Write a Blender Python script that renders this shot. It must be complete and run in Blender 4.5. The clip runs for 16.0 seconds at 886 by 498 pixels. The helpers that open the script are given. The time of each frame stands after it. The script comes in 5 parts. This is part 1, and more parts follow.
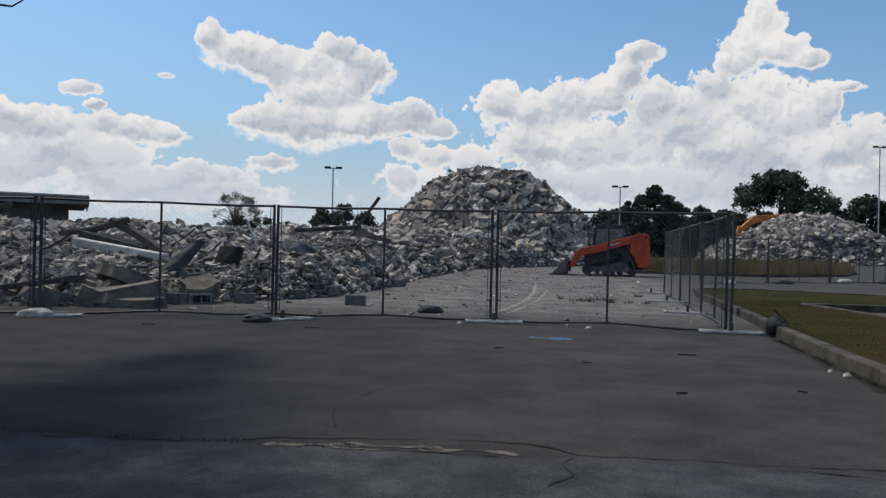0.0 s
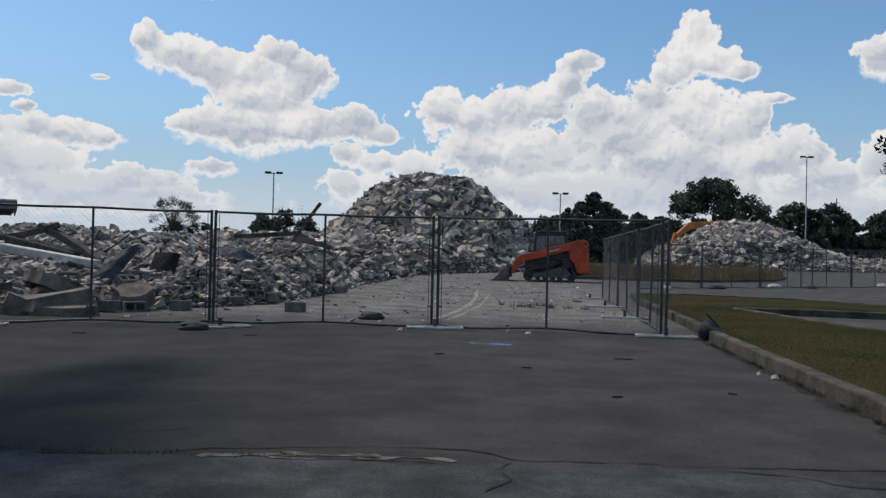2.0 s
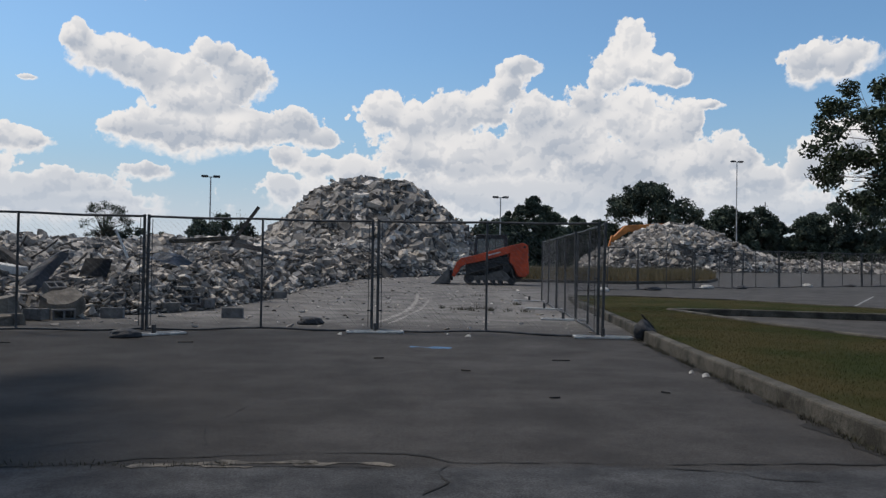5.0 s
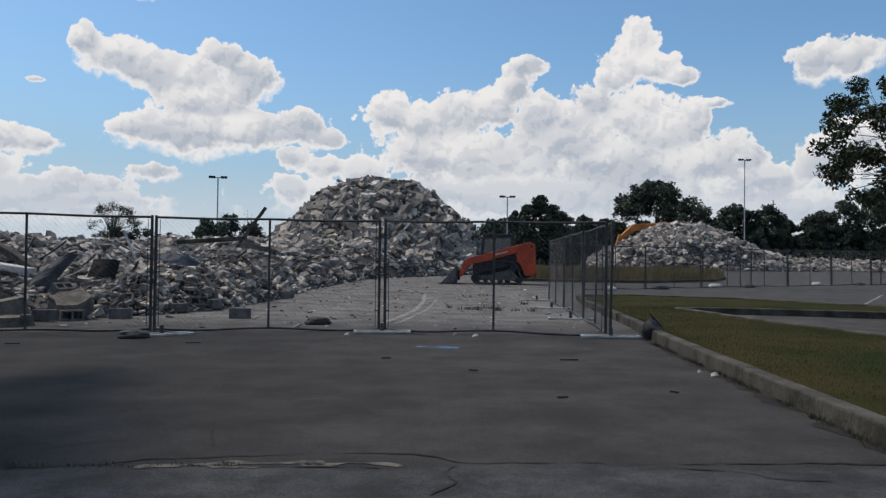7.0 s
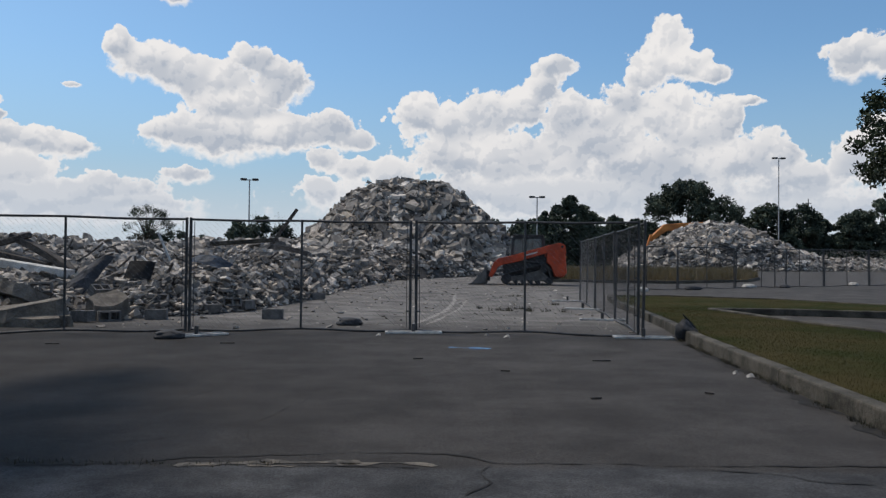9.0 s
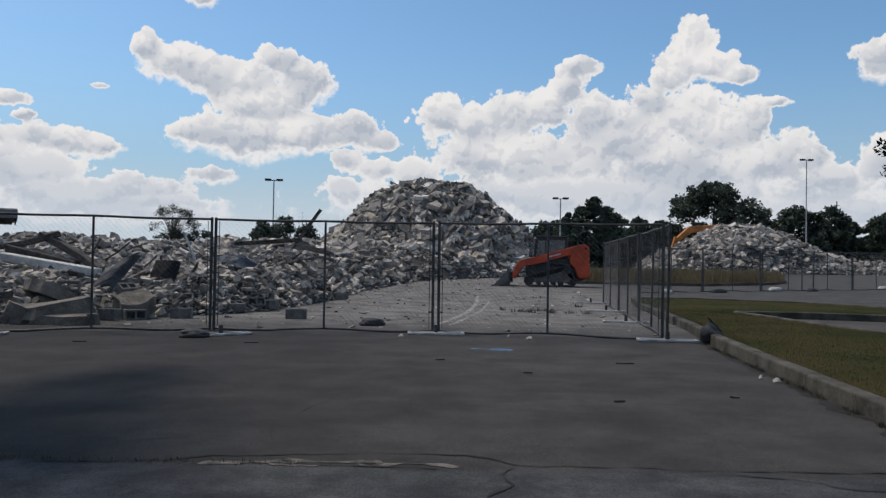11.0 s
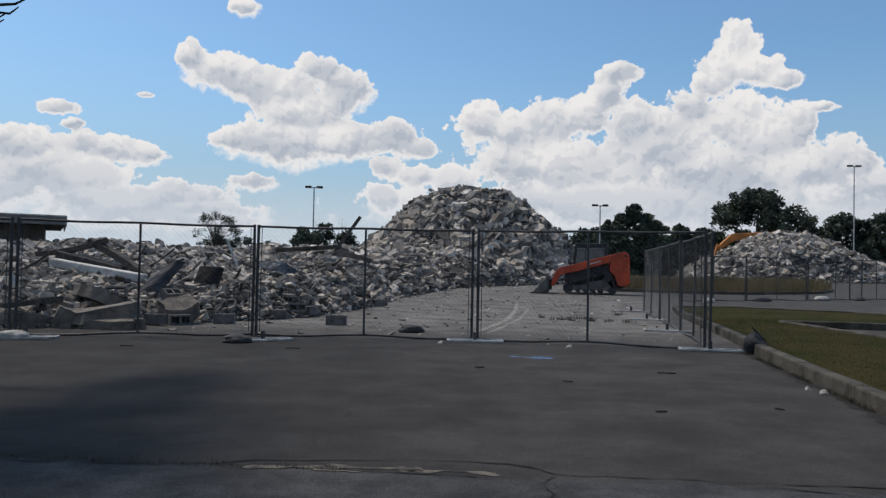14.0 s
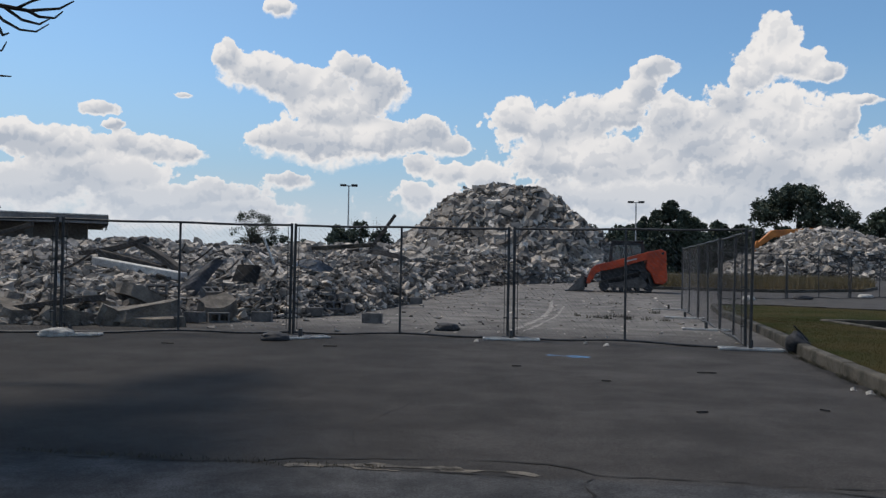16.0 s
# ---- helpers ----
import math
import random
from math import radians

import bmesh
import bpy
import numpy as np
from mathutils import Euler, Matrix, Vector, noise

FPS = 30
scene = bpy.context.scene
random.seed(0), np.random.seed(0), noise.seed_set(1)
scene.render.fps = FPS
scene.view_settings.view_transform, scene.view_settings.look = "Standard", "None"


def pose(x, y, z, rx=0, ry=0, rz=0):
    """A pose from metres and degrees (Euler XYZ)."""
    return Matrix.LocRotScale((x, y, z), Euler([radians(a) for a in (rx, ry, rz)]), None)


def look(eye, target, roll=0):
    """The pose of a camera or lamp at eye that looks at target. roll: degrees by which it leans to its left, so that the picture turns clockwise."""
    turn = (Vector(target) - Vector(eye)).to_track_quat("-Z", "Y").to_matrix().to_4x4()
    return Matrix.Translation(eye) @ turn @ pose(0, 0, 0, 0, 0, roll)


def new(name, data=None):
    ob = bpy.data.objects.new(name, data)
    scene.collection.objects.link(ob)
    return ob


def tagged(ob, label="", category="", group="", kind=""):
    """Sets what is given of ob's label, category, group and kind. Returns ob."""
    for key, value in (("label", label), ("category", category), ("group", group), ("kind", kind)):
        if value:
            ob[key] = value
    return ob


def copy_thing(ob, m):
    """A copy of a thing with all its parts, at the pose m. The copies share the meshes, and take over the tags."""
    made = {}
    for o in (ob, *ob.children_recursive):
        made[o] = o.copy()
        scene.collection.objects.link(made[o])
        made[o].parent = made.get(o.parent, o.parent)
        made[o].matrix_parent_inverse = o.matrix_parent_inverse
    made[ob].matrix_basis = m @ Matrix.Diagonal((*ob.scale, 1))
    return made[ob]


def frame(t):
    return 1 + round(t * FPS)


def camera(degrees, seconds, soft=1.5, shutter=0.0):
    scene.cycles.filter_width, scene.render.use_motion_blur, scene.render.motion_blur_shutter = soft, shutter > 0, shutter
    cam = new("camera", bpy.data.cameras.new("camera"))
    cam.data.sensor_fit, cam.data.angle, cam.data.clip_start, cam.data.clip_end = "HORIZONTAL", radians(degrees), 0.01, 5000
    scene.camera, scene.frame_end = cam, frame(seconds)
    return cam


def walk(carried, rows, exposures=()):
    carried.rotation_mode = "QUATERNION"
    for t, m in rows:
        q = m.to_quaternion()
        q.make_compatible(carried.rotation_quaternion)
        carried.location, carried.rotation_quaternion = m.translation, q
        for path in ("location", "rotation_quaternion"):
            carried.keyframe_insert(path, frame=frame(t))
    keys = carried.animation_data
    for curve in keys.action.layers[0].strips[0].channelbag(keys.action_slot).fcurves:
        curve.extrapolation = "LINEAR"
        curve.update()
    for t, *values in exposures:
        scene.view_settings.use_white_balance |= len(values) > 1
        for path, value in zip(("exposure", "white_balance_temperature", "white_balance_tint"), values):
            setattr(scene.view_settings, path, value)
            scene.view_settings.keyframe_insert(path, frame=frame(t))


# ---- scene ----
# ---- camera ----
cam = camera(59.29, 16.0, soft=1.35)
PATH = [  # seconds, x, y, z, yaw, pitch, roll
    (0, -0.028, 0.001, 1.149, 5.85, 0.16, -1.37), (0.5, -0.024, 0.012, 1.146, 4.57, 0.29, -1.58),
    (1, -0.016, 0.004, 1.150, 3.55, 0.53, -1.53), (1.5, -0.008, 0.001, 1.151, 2.50, 0.48, -1.55),
    (2, -0.004, -0.000, 1.154, 1.62, 0.70, -1.35), (2.5, 0.011, -0.006, 1.155, 0.17, 0.89, -1.49),
    (3, 0.021, -0.004, 1.156, -1.37, 0.78, -1.65), (3.5, 0.030, 0.002, 1.155, -2.98, 1.16, -1.49),
    (4, 0.022, -0.002, 1.152, -3.05, 1.04, -1.17), (6.5, 0.029, 0.006, 1.153, -2.28, 1.13, -0.79),
    (7, 0.026, 0.014, 1.151, -2.16, 1.04, -0.71), (7.5, 0.015, 0.014, 1.151, -1.46, 1.09, -0.73),
    (8, 0.009, 0.010, 1.151, -0.87, 0.94, -0.62), (8.5, 0.004, 0.007, 1.153, -0.88, 0.98, -0.64),
    (9, 0.000, 0.000, 1.150, -0.00, 1.08, -0.56), (11.5, -0.002, 0.006, 1.151, 2.05, 1.15, -0.91),
    (12, -0.010, -0.003, 1.152, 2.57, 1.19, -0.98), (12.5, -0.015, -0.011, 1.155, 2.81, 1.28, -1.40),
    (13, -0.021, -0.020, 1.155, 3.38, 1.54, -1.25), (13.5, -0.014, -0.027, 1.159, 4.24, 1.57, -1.03),
    (14, -0.018, -0.026, 1.160, 4.48, 1.58, -1.14), (14.5, -0.020, -0.023, 1.165, 5.20, 1.61, -1.01),
    (15, -0.024, -0.017, 1.165, 5.54, 1.73, -0.78), (15.5, -0.035, -0.018, 1.164, 5.98, 1.59, -1.19),
    (16, -0.048, -0.023, 1.171, 6.98, 1.35, -1.07)]
walk(cam, [(t, pose(x, y, z, 90 + p, r, a)) for t, x, y, z, a, p, r in PATH])

# ---- light ----
SUN_EL, SUN_AZ = 60.0, -58.0   # degrees above the ground; degrees from straight ahead, to the right
scene.view_settings.exposure = 0.0
sun_dir = Vector((math.sin(radians(SUN_AZ)) * math.cos(radians(SUN_EL)),
                  math.cos(radians(SUN_AZ)) * math.cos(radians(SUN_EL)), math.sin(radians(SUN_EL))))
sun = new("sun", bpy.data.lights.new("sun", "SUN"))
sun.data.energy, sun.data.angle, sun.data.color = 2.8, radians(3.5), (1.0, 0.87, 0.72)
sun.matrix_world = look(sun_dir * 100, (0, 0, 0))


class Nodes:
    """Short hand for building node trees."""

    def __init__(self, tree):
        self.tree = tree

    def add(self, kind, **values):
        node = self.tree.nodes.new(kind)
        for key, value in values.items():
            setattr(node, key, value)
        return node

    def wire(self, a, b):
        self.tree.links.new(a, b)

    def put(self, socket, value):
        if isinstance(value, bpy.types.NodeSocket):
            self.wire(value, socket)
        else:
            socket.default_value = value

    def math(self, op, a, b=0.0, c=0.0, clamp=False):
        n = self.add("ShaderNodeMath", operation=op, use_clamp=clamp)
        for i, v in enumerate((a, b, c)):
            self.put(n.inputs[i], v)
        return n.outputs[0]

    def vec(self, op, a, b=(0, 0, 0)):
        n = self.add("ShaderNodeVectorMath", operation=op)
        self.put(n.inputs[0], a)
        self.put(n.inputs[1], b)
        return n.outputs["Value"] if op in ("LENGTH", "DOT_PRODUCT") else n.outputs[0]

    def noise(self, vector, scale, detail=4.0, rough=0.55, distort=0.0):
        n = self.add("ShaderNodeTexNoise")
        if vector is not None:
            self.wire(vector, n.inputs["Vector"])
        n.inputs["Scale"].default_value, n.inputs["Detail"].default_value = scale, detail
        n.inputs["Roughness"].default_value, n.inputs["Distortion"].default_value = rough, distort
        return n

    def ramp(self, value, stops):
        n = self.add("ShaderNodeValToRGB")
        self.wire(value, n.inputs[0])
        el = n.color_ramp.elements
        while len(el) < len(stops):
            el.new(0.5)
        for e, (p, c) in zip(el, stops):
            e.position = p
            e.color = (*c, 1) if len(c) == 3 else c
        return n.outputs[0]

    def span(self, value, lo, hi, a=0.0, b=1.0):
        n = self.add("ShaderNodeMapRange", interpolation_type="SMOOTHSTEP")
        self.put(n.inputs[0], value)
        for i, v in enumerate((lo, hi, a, b)):
            self.put(n.inputs[i + 1], v)
        return n.outputs[0]

    def mix(self, fac, a, b, blend="MIX"):
        n = self.add("ShaderNodeMix", data_type="RGBA", blend_type=blend)
        self.put(n.inputs[0], fac)
        for i, v in ((6, a), (7, b)):
            self.put(n.inputs[i], (*v, 1) if isinstance(v, tuple) and len(v) == 3 else v)
        return n.outputs[2]


# ---- sky with cumulus clouds: azimuth, elevation and half widths of the puffs, in degrees ----
PUFFS = [(-22.7, 14.7, 1.2, 1.1), (-20.5, 14.0, 2.3, 1.5), (-18.1, 13.3, 2.4, 1.7), (-13.8, 14.0, 1.8, 1.1), (-11.8, 13.0, 1.9, 1.6), (-15.0, 11.3, 3.6, 1.6),
         (-19.5, 9.1, 2.2, 1.2), (-15.7, 9.1, 3.5, 1.6), (-12.2, 9.5, 3.2, 1.5), (-8.5, 9.7, 2.4, 1.3), (-6.4, 9.2, 1.3, 1.1), (-15.8, 12.7, 1.9, 1.4)]
PUFFS += [(-1.9, 10.8, 1.9, 1.9), (0.6, 10.0, 2.5, 2.0), (3.1, 10.8, 2.5, 1.9), (5.8, 11.6, 2.1, 1.8), (7.3, 13.0, 1.4, 1.4), (8.2, 14.3, 1.3, 0.9),
          (9.2, 10.8, 2.1, 1.7), (4.8, 8.0, 8.1, 2.4), (10.9, 8.9, 3.8, 2.2), (13.1, 11.6, 1.7, 1.5), (14.4, 13.5, 1.6, 1.5), (16.2, 15.6, 1.6, 1.5), (15.4, 14.6, 1.5, 1.5),
          (17.3, 14.0, 1.6, 1.1), (19.1, 13.3, 1.3, 0.6), (15.8, 10.6, 2.7, 2.3), (17.9, 9.5, 2.6, 2.3), (20.0, 10.3, 1.2, 1.5), (21.2, 7.8, 2.1, 2.1), (16.0, 7.2, 8.1, 2.4), (11.4, 10.4, 1.8, 1.4)]
PUFFS += [(23.8, 7.5, 1.3, 1.3), (25.1, 6.0, 2.0, 1.3), (27.9, 13.7, 1.8, 1.2), (29.7, 13.8, 1.7, 1.2), (27.5, 7.3, 1.8, 1.6), (29.7, 8.1, 2.1, 1.9),
          (21.6, 11.3, 1.0, 0.3), (-8.7, 7.4, 1.2, 1.0), (-6.7, 6.8, 1.7, 0.9), (-4.0, 6.5, 2.1, 1.2), (-8.9, 5.3, 1.7, 0.9)]
PUFFS += [(-28.4, 7.7, 3.3, 1.0), (-25.7, 7.9, 1.7, 0.4), (-28.8, 5.8, 3.1, 1.4), (-24.8, 4.8, 5.0, 1.2), (-18.5, 6.1, 1.8, 0.6), (-25.9, 11.6, 0.6, 0.2),
          (-22.0, 4.2, 4.0, 0.6), (8.9, 5.1, 17.9, 1.7), (20.5, 3.8, 11.0, 1.4), (-31.5, 10.2, 1.2, 0.6), (-30.4, 9.0, 0.7, 0.4), (-19.3, 18.3, 1.0, 0.5),
          (-33.0, 7.6, 2.5, 1.3), (-31.5, 5.9, 3.6, 1.5), (-36.5, 8.0, 2.2, 1.2), (-27.0, 3.9, 5.0, 1.3), (-35.5, 5.0, 4.0, 1.5), (-21.0, 3.3, 3.2, 0.7)]
world = bpy.data.worlds.new("sky")
scene.world = world
world.use_nodes = True
world.node_tree.nodes.clear()
w = Nodes(world.node_tree)
sky = w.add("ShaderNodeTexSky", sky_type="NISHITA", sun_disc=False, sun_elevation=radians(SUN_EL),
            sun_rotation=radians(SUN_AZ), air_density=1.0, dust_density=1.2, ozone_density=1.4)
direction = w.add("ShaderNodeTexCoord").outputs["Generated"]
split = w.add("ShaderNodeSeparateXYZ")
w.wire(direction, split.inputs[0])
az = w.math("MULTIPLY", w.math("ARCTAN2", split.outputs[0], split.outputs[1]), 57.2958)
el = w.math("MULTIPLY", w.math("ARCSINE", split.outputs[2]), 57.2958)
flat = w.add("ShaderNodeCombineXYZ")
w.wire(az, flat.inputs[0])
w.wire(el, flat.inputs[1])
at = flat.outputs[0]
big = w.noise(at, 0.22, 5.0, 0.6)
shift = w.add("ShaderNodeVectorMath", operation="SCALE")
w.wire(w.vec("SUBTRACT", big.outputs["Color"], (0.5, 0.5, 0.5)), shift.inputs[0])
shift.inputs["Scale"].default_value = 1.9
warped = w.vec("ADD", at, shift.outputs[0])
field, weight, upward = None, None, None
for a, e, ra, re in PUFFS:
    m = w.add("ShaderNodeMapping")
    w.wire(warped, m.inputs[0])
    m.inputs["Location"].default_value = (-a / ra, -e / re, 0)
    m.inputs["Scale"].default_value = (1 / ra, 1 / re, 0)
    d = w.vec("LENGTH", m.outputs[0])
    field = d if field is None else w.math("SMOOTH_MIN", field, d, 0.45)
    # how high in its own puff a place lies, weighed over all puffs near it
    near = w.math("POWER", w.math("ADD", w.math("MULTIPLY", d, d), 0.12), -2.5)
    up = w.vec("DOT_PRODUCT", m.outputs[0], (-0.35, 0.94, 0))
    weight = near if weight is None else w.math("ADD", weight, near)
    upward = w.math("MULTIPLY", near, up) if upward is None else w.math("MULTIPLY_ADD", near, up, upward)
upward = w.math("DIVIDE", upward, weight)
# the rest of the sky, outside the towers, has the same kind of clouds
loose = w.noise(w.vec("MULTIPLY", direction, (1, 1, 2.2)), 3.1, 5.0, 0.55).outputs[0]
away = w.math("MAXIMUM", w.span(w.math("ABSOLUTE", w.math("ADD", az, -2.0)), 36, 48), w.span(el, 22, 30))
away_field = w.math("ADD", w.math("MULTIPLY", w.math("SUBTRACT", 0.56, loose), 9.0), 1.0)
field = w.math("MINIMUM", field, w.math("ADD", away_field, w.math("MULTIPLY", w.math("SUBTRACT", 1.0, away), 6.0)))
def billow(place):
    """Cauliflower relief of the clouds at a place."""
    s = w.add("ShaderNodeVectorMath", operation="SCALE")
    w.wire(w.vec("SUBTRACT", w.noise(place, 0.9, 3.0).outputs["Color"], (0.5, 0.5, 0.5)), s.inputs[0])
    s.inputs["Scale"].default_value = 0.9
    v = w.add("ShaderNodeTexVoronoi", feature="SMOOTH_F1")
    w.wire(w.vec("ADD", place, s.outputs[0]), v.inputs["Vector"])
    v.inputs["Scale"].default_value, v.inputs["Detail"].default_value = 0.72, 2.0
    v.inputs["Roughness"].default_value, v.inputs["Smoothness"].default_value = 0.6, 0.35
    return w.math("SUBTRACT", w.noise(place, 0.36, 4.0, 0.5).outputs[0], w.math("MULTIPLY", v.outputs["Distance"], 0.55))


here = billow(at)
lit = w.math("SUBTRACT", here, billow(w.vec("ADD", at, (-0.22, 0.42, 0.0))))
fray = w.math("SUBTRACT", w.noise(at, 1.9, 6.0, 0.62).outputs[0], 0.5)
edge = w.math("ADD", w.math("SUBTRACT", field, w.math("MULTIPLY", w.math("SUBTRACT", here, 0.02), 0.85)), w.math("MULTIPLY", fray, 0.36))
# crisp heads, soft and thin undersides
soft_base = w.span(w.math("ADD", upward, w.math("MULTIPLY", fray, 0.8)), 0.25, -0.70, 0.02, 0.50)
cover = w.span(edge, w.math("ADD", 1.05, soft_base), 0.95)
inner = w.span(edge, 1.02, 0.50)
relief = w.noise(w.vec("MULTIPLY", at, (0.6, 1.0, 1.0)), 0.24, 3.0, 0.5).outputs[0]
under = w.math("MULTIPLY", w.span(w.math("ADD", upward, w.math("MULTIPLY", w.math("SUBTRACT", relief, 0.5), -3.0)), 0.75, -0.50), w.span(edge, 1.08, 0.72))
knob = w.math("MULTIPLY", w.span(lit, 0.06, -0.16), w.span(edge, 1.02, 0.80, 0.25, 1.0))
grey = w.math("ADD", w.math("MULTIPLY", knob, 0.27), w.math("MULTIPLY", under, 0.80), clamp=True)
low_bank = w.math("MULTIPLY", w.span(el, 9.5, 5.0, 0.0, 0.55), inner)
grey = w.math("MAXIMUM", grey, low_bank)
cloud = w.mix(grey, (8.4, 8.2, 8.1), (4.3, 4.75, 5.5))
cloud = w.mix(w.span(el, 8.0, 1.0, 0.0, 0.7), cloud, (5.9, 6.45, 7.2))
haze = w.span(el, 16.0, 0.0, 0.0, 0.85)
tint = w.mix(haze, w.mix(1.0, sky.outputs[0], (0.86, 1.14, 1.29), "MULTIPLY"), (3.35, 4.5, 5.75))
tint = w.mix(w.span(el, 8.0, 0.5, 0.0, 0.75), tint, (6.3, 6.8, 7.4))
back = w.add("ShaderNodeBackground")
back.inputs["Strength"].default_value = 0.1
w.wire(w.mix(cover, tint, cloud), back.inputs["Color"])
w.wire(back.outputs[0], w.add("ShaderNodeOutputWorld").inputs[0])

# ---- materials ----


def surface(name, build, rough=0.8, metal=0.0, bump=None, gloss=0.3):
    """build(n, where) gives the colour socket or a colour; where is the place in metres. bump: (scale, metres)."""
    mat = bpy.data.materials.new(name)
    mat.use_nodes = True
    n = Nodes(mat.node_tree)
    shader = mat.node_tree.nodes["Principled BSDF"]
    where = n.add("ShaderNodeNewGeometry").outputs["Position"]
    shader.inputs["Roughness"].default_value, shader.inputs["Metallic"].default_value = rough, metal
    shader.inputs["Specular IOR Level"].default_value = gloss
    colour = build(n, where)
    n.put(shader.inputs["Base Color"], (*colour, 1) if isinstance(colour, tuple) else colour)
    if bump:
        b = n.add("ShaderNodeBump")
        b.inputs["Strength"].default_value, b.inputs["Distance"].default_value = 0.8, bump[1]
        n.wire(n.noise(where, bump[0], 6.0, 0.65).outputs[0], b.inputs["Height"])
        n.wire(b.outputs[0], shader.inputs["Normal"])
    return mat


def speckled(base, dark, scale, fine=None):
    """A colour that varies at two scales."""
    def build(n, where):
        a = n.span(n.noise(where, scale, 5.0, 0.6).outputs[0], 0.32, 0.68)
        c = n.mix(a, dark, base)
        b = n.span(n.noise(where, fine or scale * 14, 3.0, 0.6).outputs[0], 0.25, 0.75, 0.72, 1.25)
        return n.mix(1.0, c, b, "MULTIPLY")
    return build


def asphalt_colour(n, where):
    split = n.add("ShaderNodeSeparateXYZ")
    n.wire(where, split.inputs[0])
    wide = n.noise(where, 0.16, 4.0, 0.55).outputs[0]
    base = n.ramp(wide, [(0.3, (0.031, 0.0298, 0.0290)), (0.7, (0.045, 0.0430, 0.0416))])
    streak = n.noise(n.vec("MULTIPLY", where, (0.25, 1.3, 1.0)), 0.55, 5.0, 0.6).outputs[0]
    base = n.mix(n.span(streak, 0.42, 0.75, 0.0, 0.45), base, (0.068, 0.0655, 0.064))
    # shade painted into the asphalt: darker on one side of the driveway, wandering edge
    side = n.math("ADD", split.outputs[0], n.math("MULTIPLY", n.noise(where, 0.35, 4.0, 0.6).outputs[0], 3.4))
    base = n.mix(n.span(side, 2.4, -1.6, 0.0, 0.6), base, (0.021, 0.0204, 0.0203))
    # dust from the demolition lies on the lot behind the fence
    dust = n.math("MULTIPLY", n.math("MULTIPLY", n.span(split.outputs[1], 11.5, 17.0), n.span(split.outputs[0], 9.0, 3.0, 0.18, 1.0)), n.span(n.noise(where, 0.7, 7.0, 0.7).outputs[0], 0.30, 0.62, 0.35, 1.0))
    base = n.mix(dust, base, (0.150, 0.143, 0.135))
    # older, paler road surface in front of the driveway's joint
    wavy = n.math("ADD", split.outputs[1], n.math("MULTIPLY", n.noise(where, 1.4, 4.0).outputs[0], 0.5))
    road = n.span(wavy, 4.72, 4.58)
    base = n.mix(road, base, n.mix(n.span(n.noise(where, 2.2, 6.0, 0.7).outputs[0], 0.35, 0.7), (0.031, 0.0325, 0.0350), (0.062, 0.064, 0.0670)))
    patch = n.span(n.noise(where, 1.3, 7.0, 0.68).outputs[0], 0.3, 0.7, 0.74, 1.28)
    base = n.mix(1.0, base, patch, "MULTIPLY")
    grit = n.span(n.noise(where, 85.0, 3.0, 0.7).outputs[0], 0.3, 0.7, 0.68, 1.4)
    return n.mix(1.0, base, grit, "MULTIPLY")


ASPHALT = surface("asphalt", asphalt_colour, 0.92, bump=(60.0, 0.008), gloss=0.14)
CRACK = surface("crack_dirt", speckled((0.022, 0.021, 0.020), (0.012, 0.012, 0.012), 9.0), 0.95)
PALE_DIRT = surface("pale_dirt", speckled((0.15, 0.135, 0.114), (0.042, 0.040, 0.037), 7.0), 0.95, bump=(40.0, 0.01))
MOUND = surface("rubble_dirt", speckled((0.085, 0.076, 0.066), (0.036, 0.033, 0.030), 1.6), 0.95, bump=(7.0, 0.12))
KERB = surface("kerb_concrete", speckled((0.092, 0.084, 0.069), (0.027, 0.025, 0.019), 2.4), 0.9, bump=(30.0, 0.012))
STEEL = surface("galvanised_steel", speckled((0.085, 0.086, 0.088), (0.045, 0.046, 0.047), 5.0), 0.6, 0.4)
WIRE = surface("fence_wire", speckled((0.24, 0.245, 0.26), (0.15, 0.153, 0.162), 2.0), 0.6, 0.4)
PALE_STEEL = surface("worn_pale_steel", speckled((0.55, 0.55, 0.53), (0.26, 0.255, 0.25), 6.0), 0.6, 0.2)


def rubble_colour(light, dark, warm):
    def build(n, where):
        island = n.add("ShaderNodeNewGeometry").outputs["Random Per Island"]
        one = n.add("ShaderNodeObjectInfo").outputs["Random"]
        pick = n.math("FRACT", n.math("ADD", n.math("MULTIPLY", island, 3.7), n.math("MULTIPLY", one, 7.3)))
        c = n.ramp(pick, [(0.0, dark), (0.34, tuple(x * 0.5 for x in light)), (0.62, tuple(x * 0.92 for x in light)), (0.86, warm), (1.0, tuple(min(0.75, x * 1.6) for x in light))])
        grime = n.span(n.noise(where, 2.6, 6.0, 0.65).outputs[0], 0.33, 0.66, 0.55, 1.12)
        return n.mix(1.0, n.mix(1.0, c, grime, "MULTIPLY"), n.span(n.noise(where, 22.0, 4.0, 0.7).outputs[0], 0.3, 0.7, 0.85, 1.12), "MULTIPLY")
    return build


RUBBLE = surface("broken_concrete", rubble_colour((0.43, 0.397, 0.358), (0.095, 0.088, 0.081), (0.42, 0.365, 0.30)), 0.92, bump=(14.0, 0.03))
RUBBLE_PALE = surface("pale_broken_concrete", rubble_colour((0.45, 0.418, 0.382), (0.12, 0.111, 0.102), (0.43, 0.38, 0.32)), 0.92, bump=(8.0, 0.05))


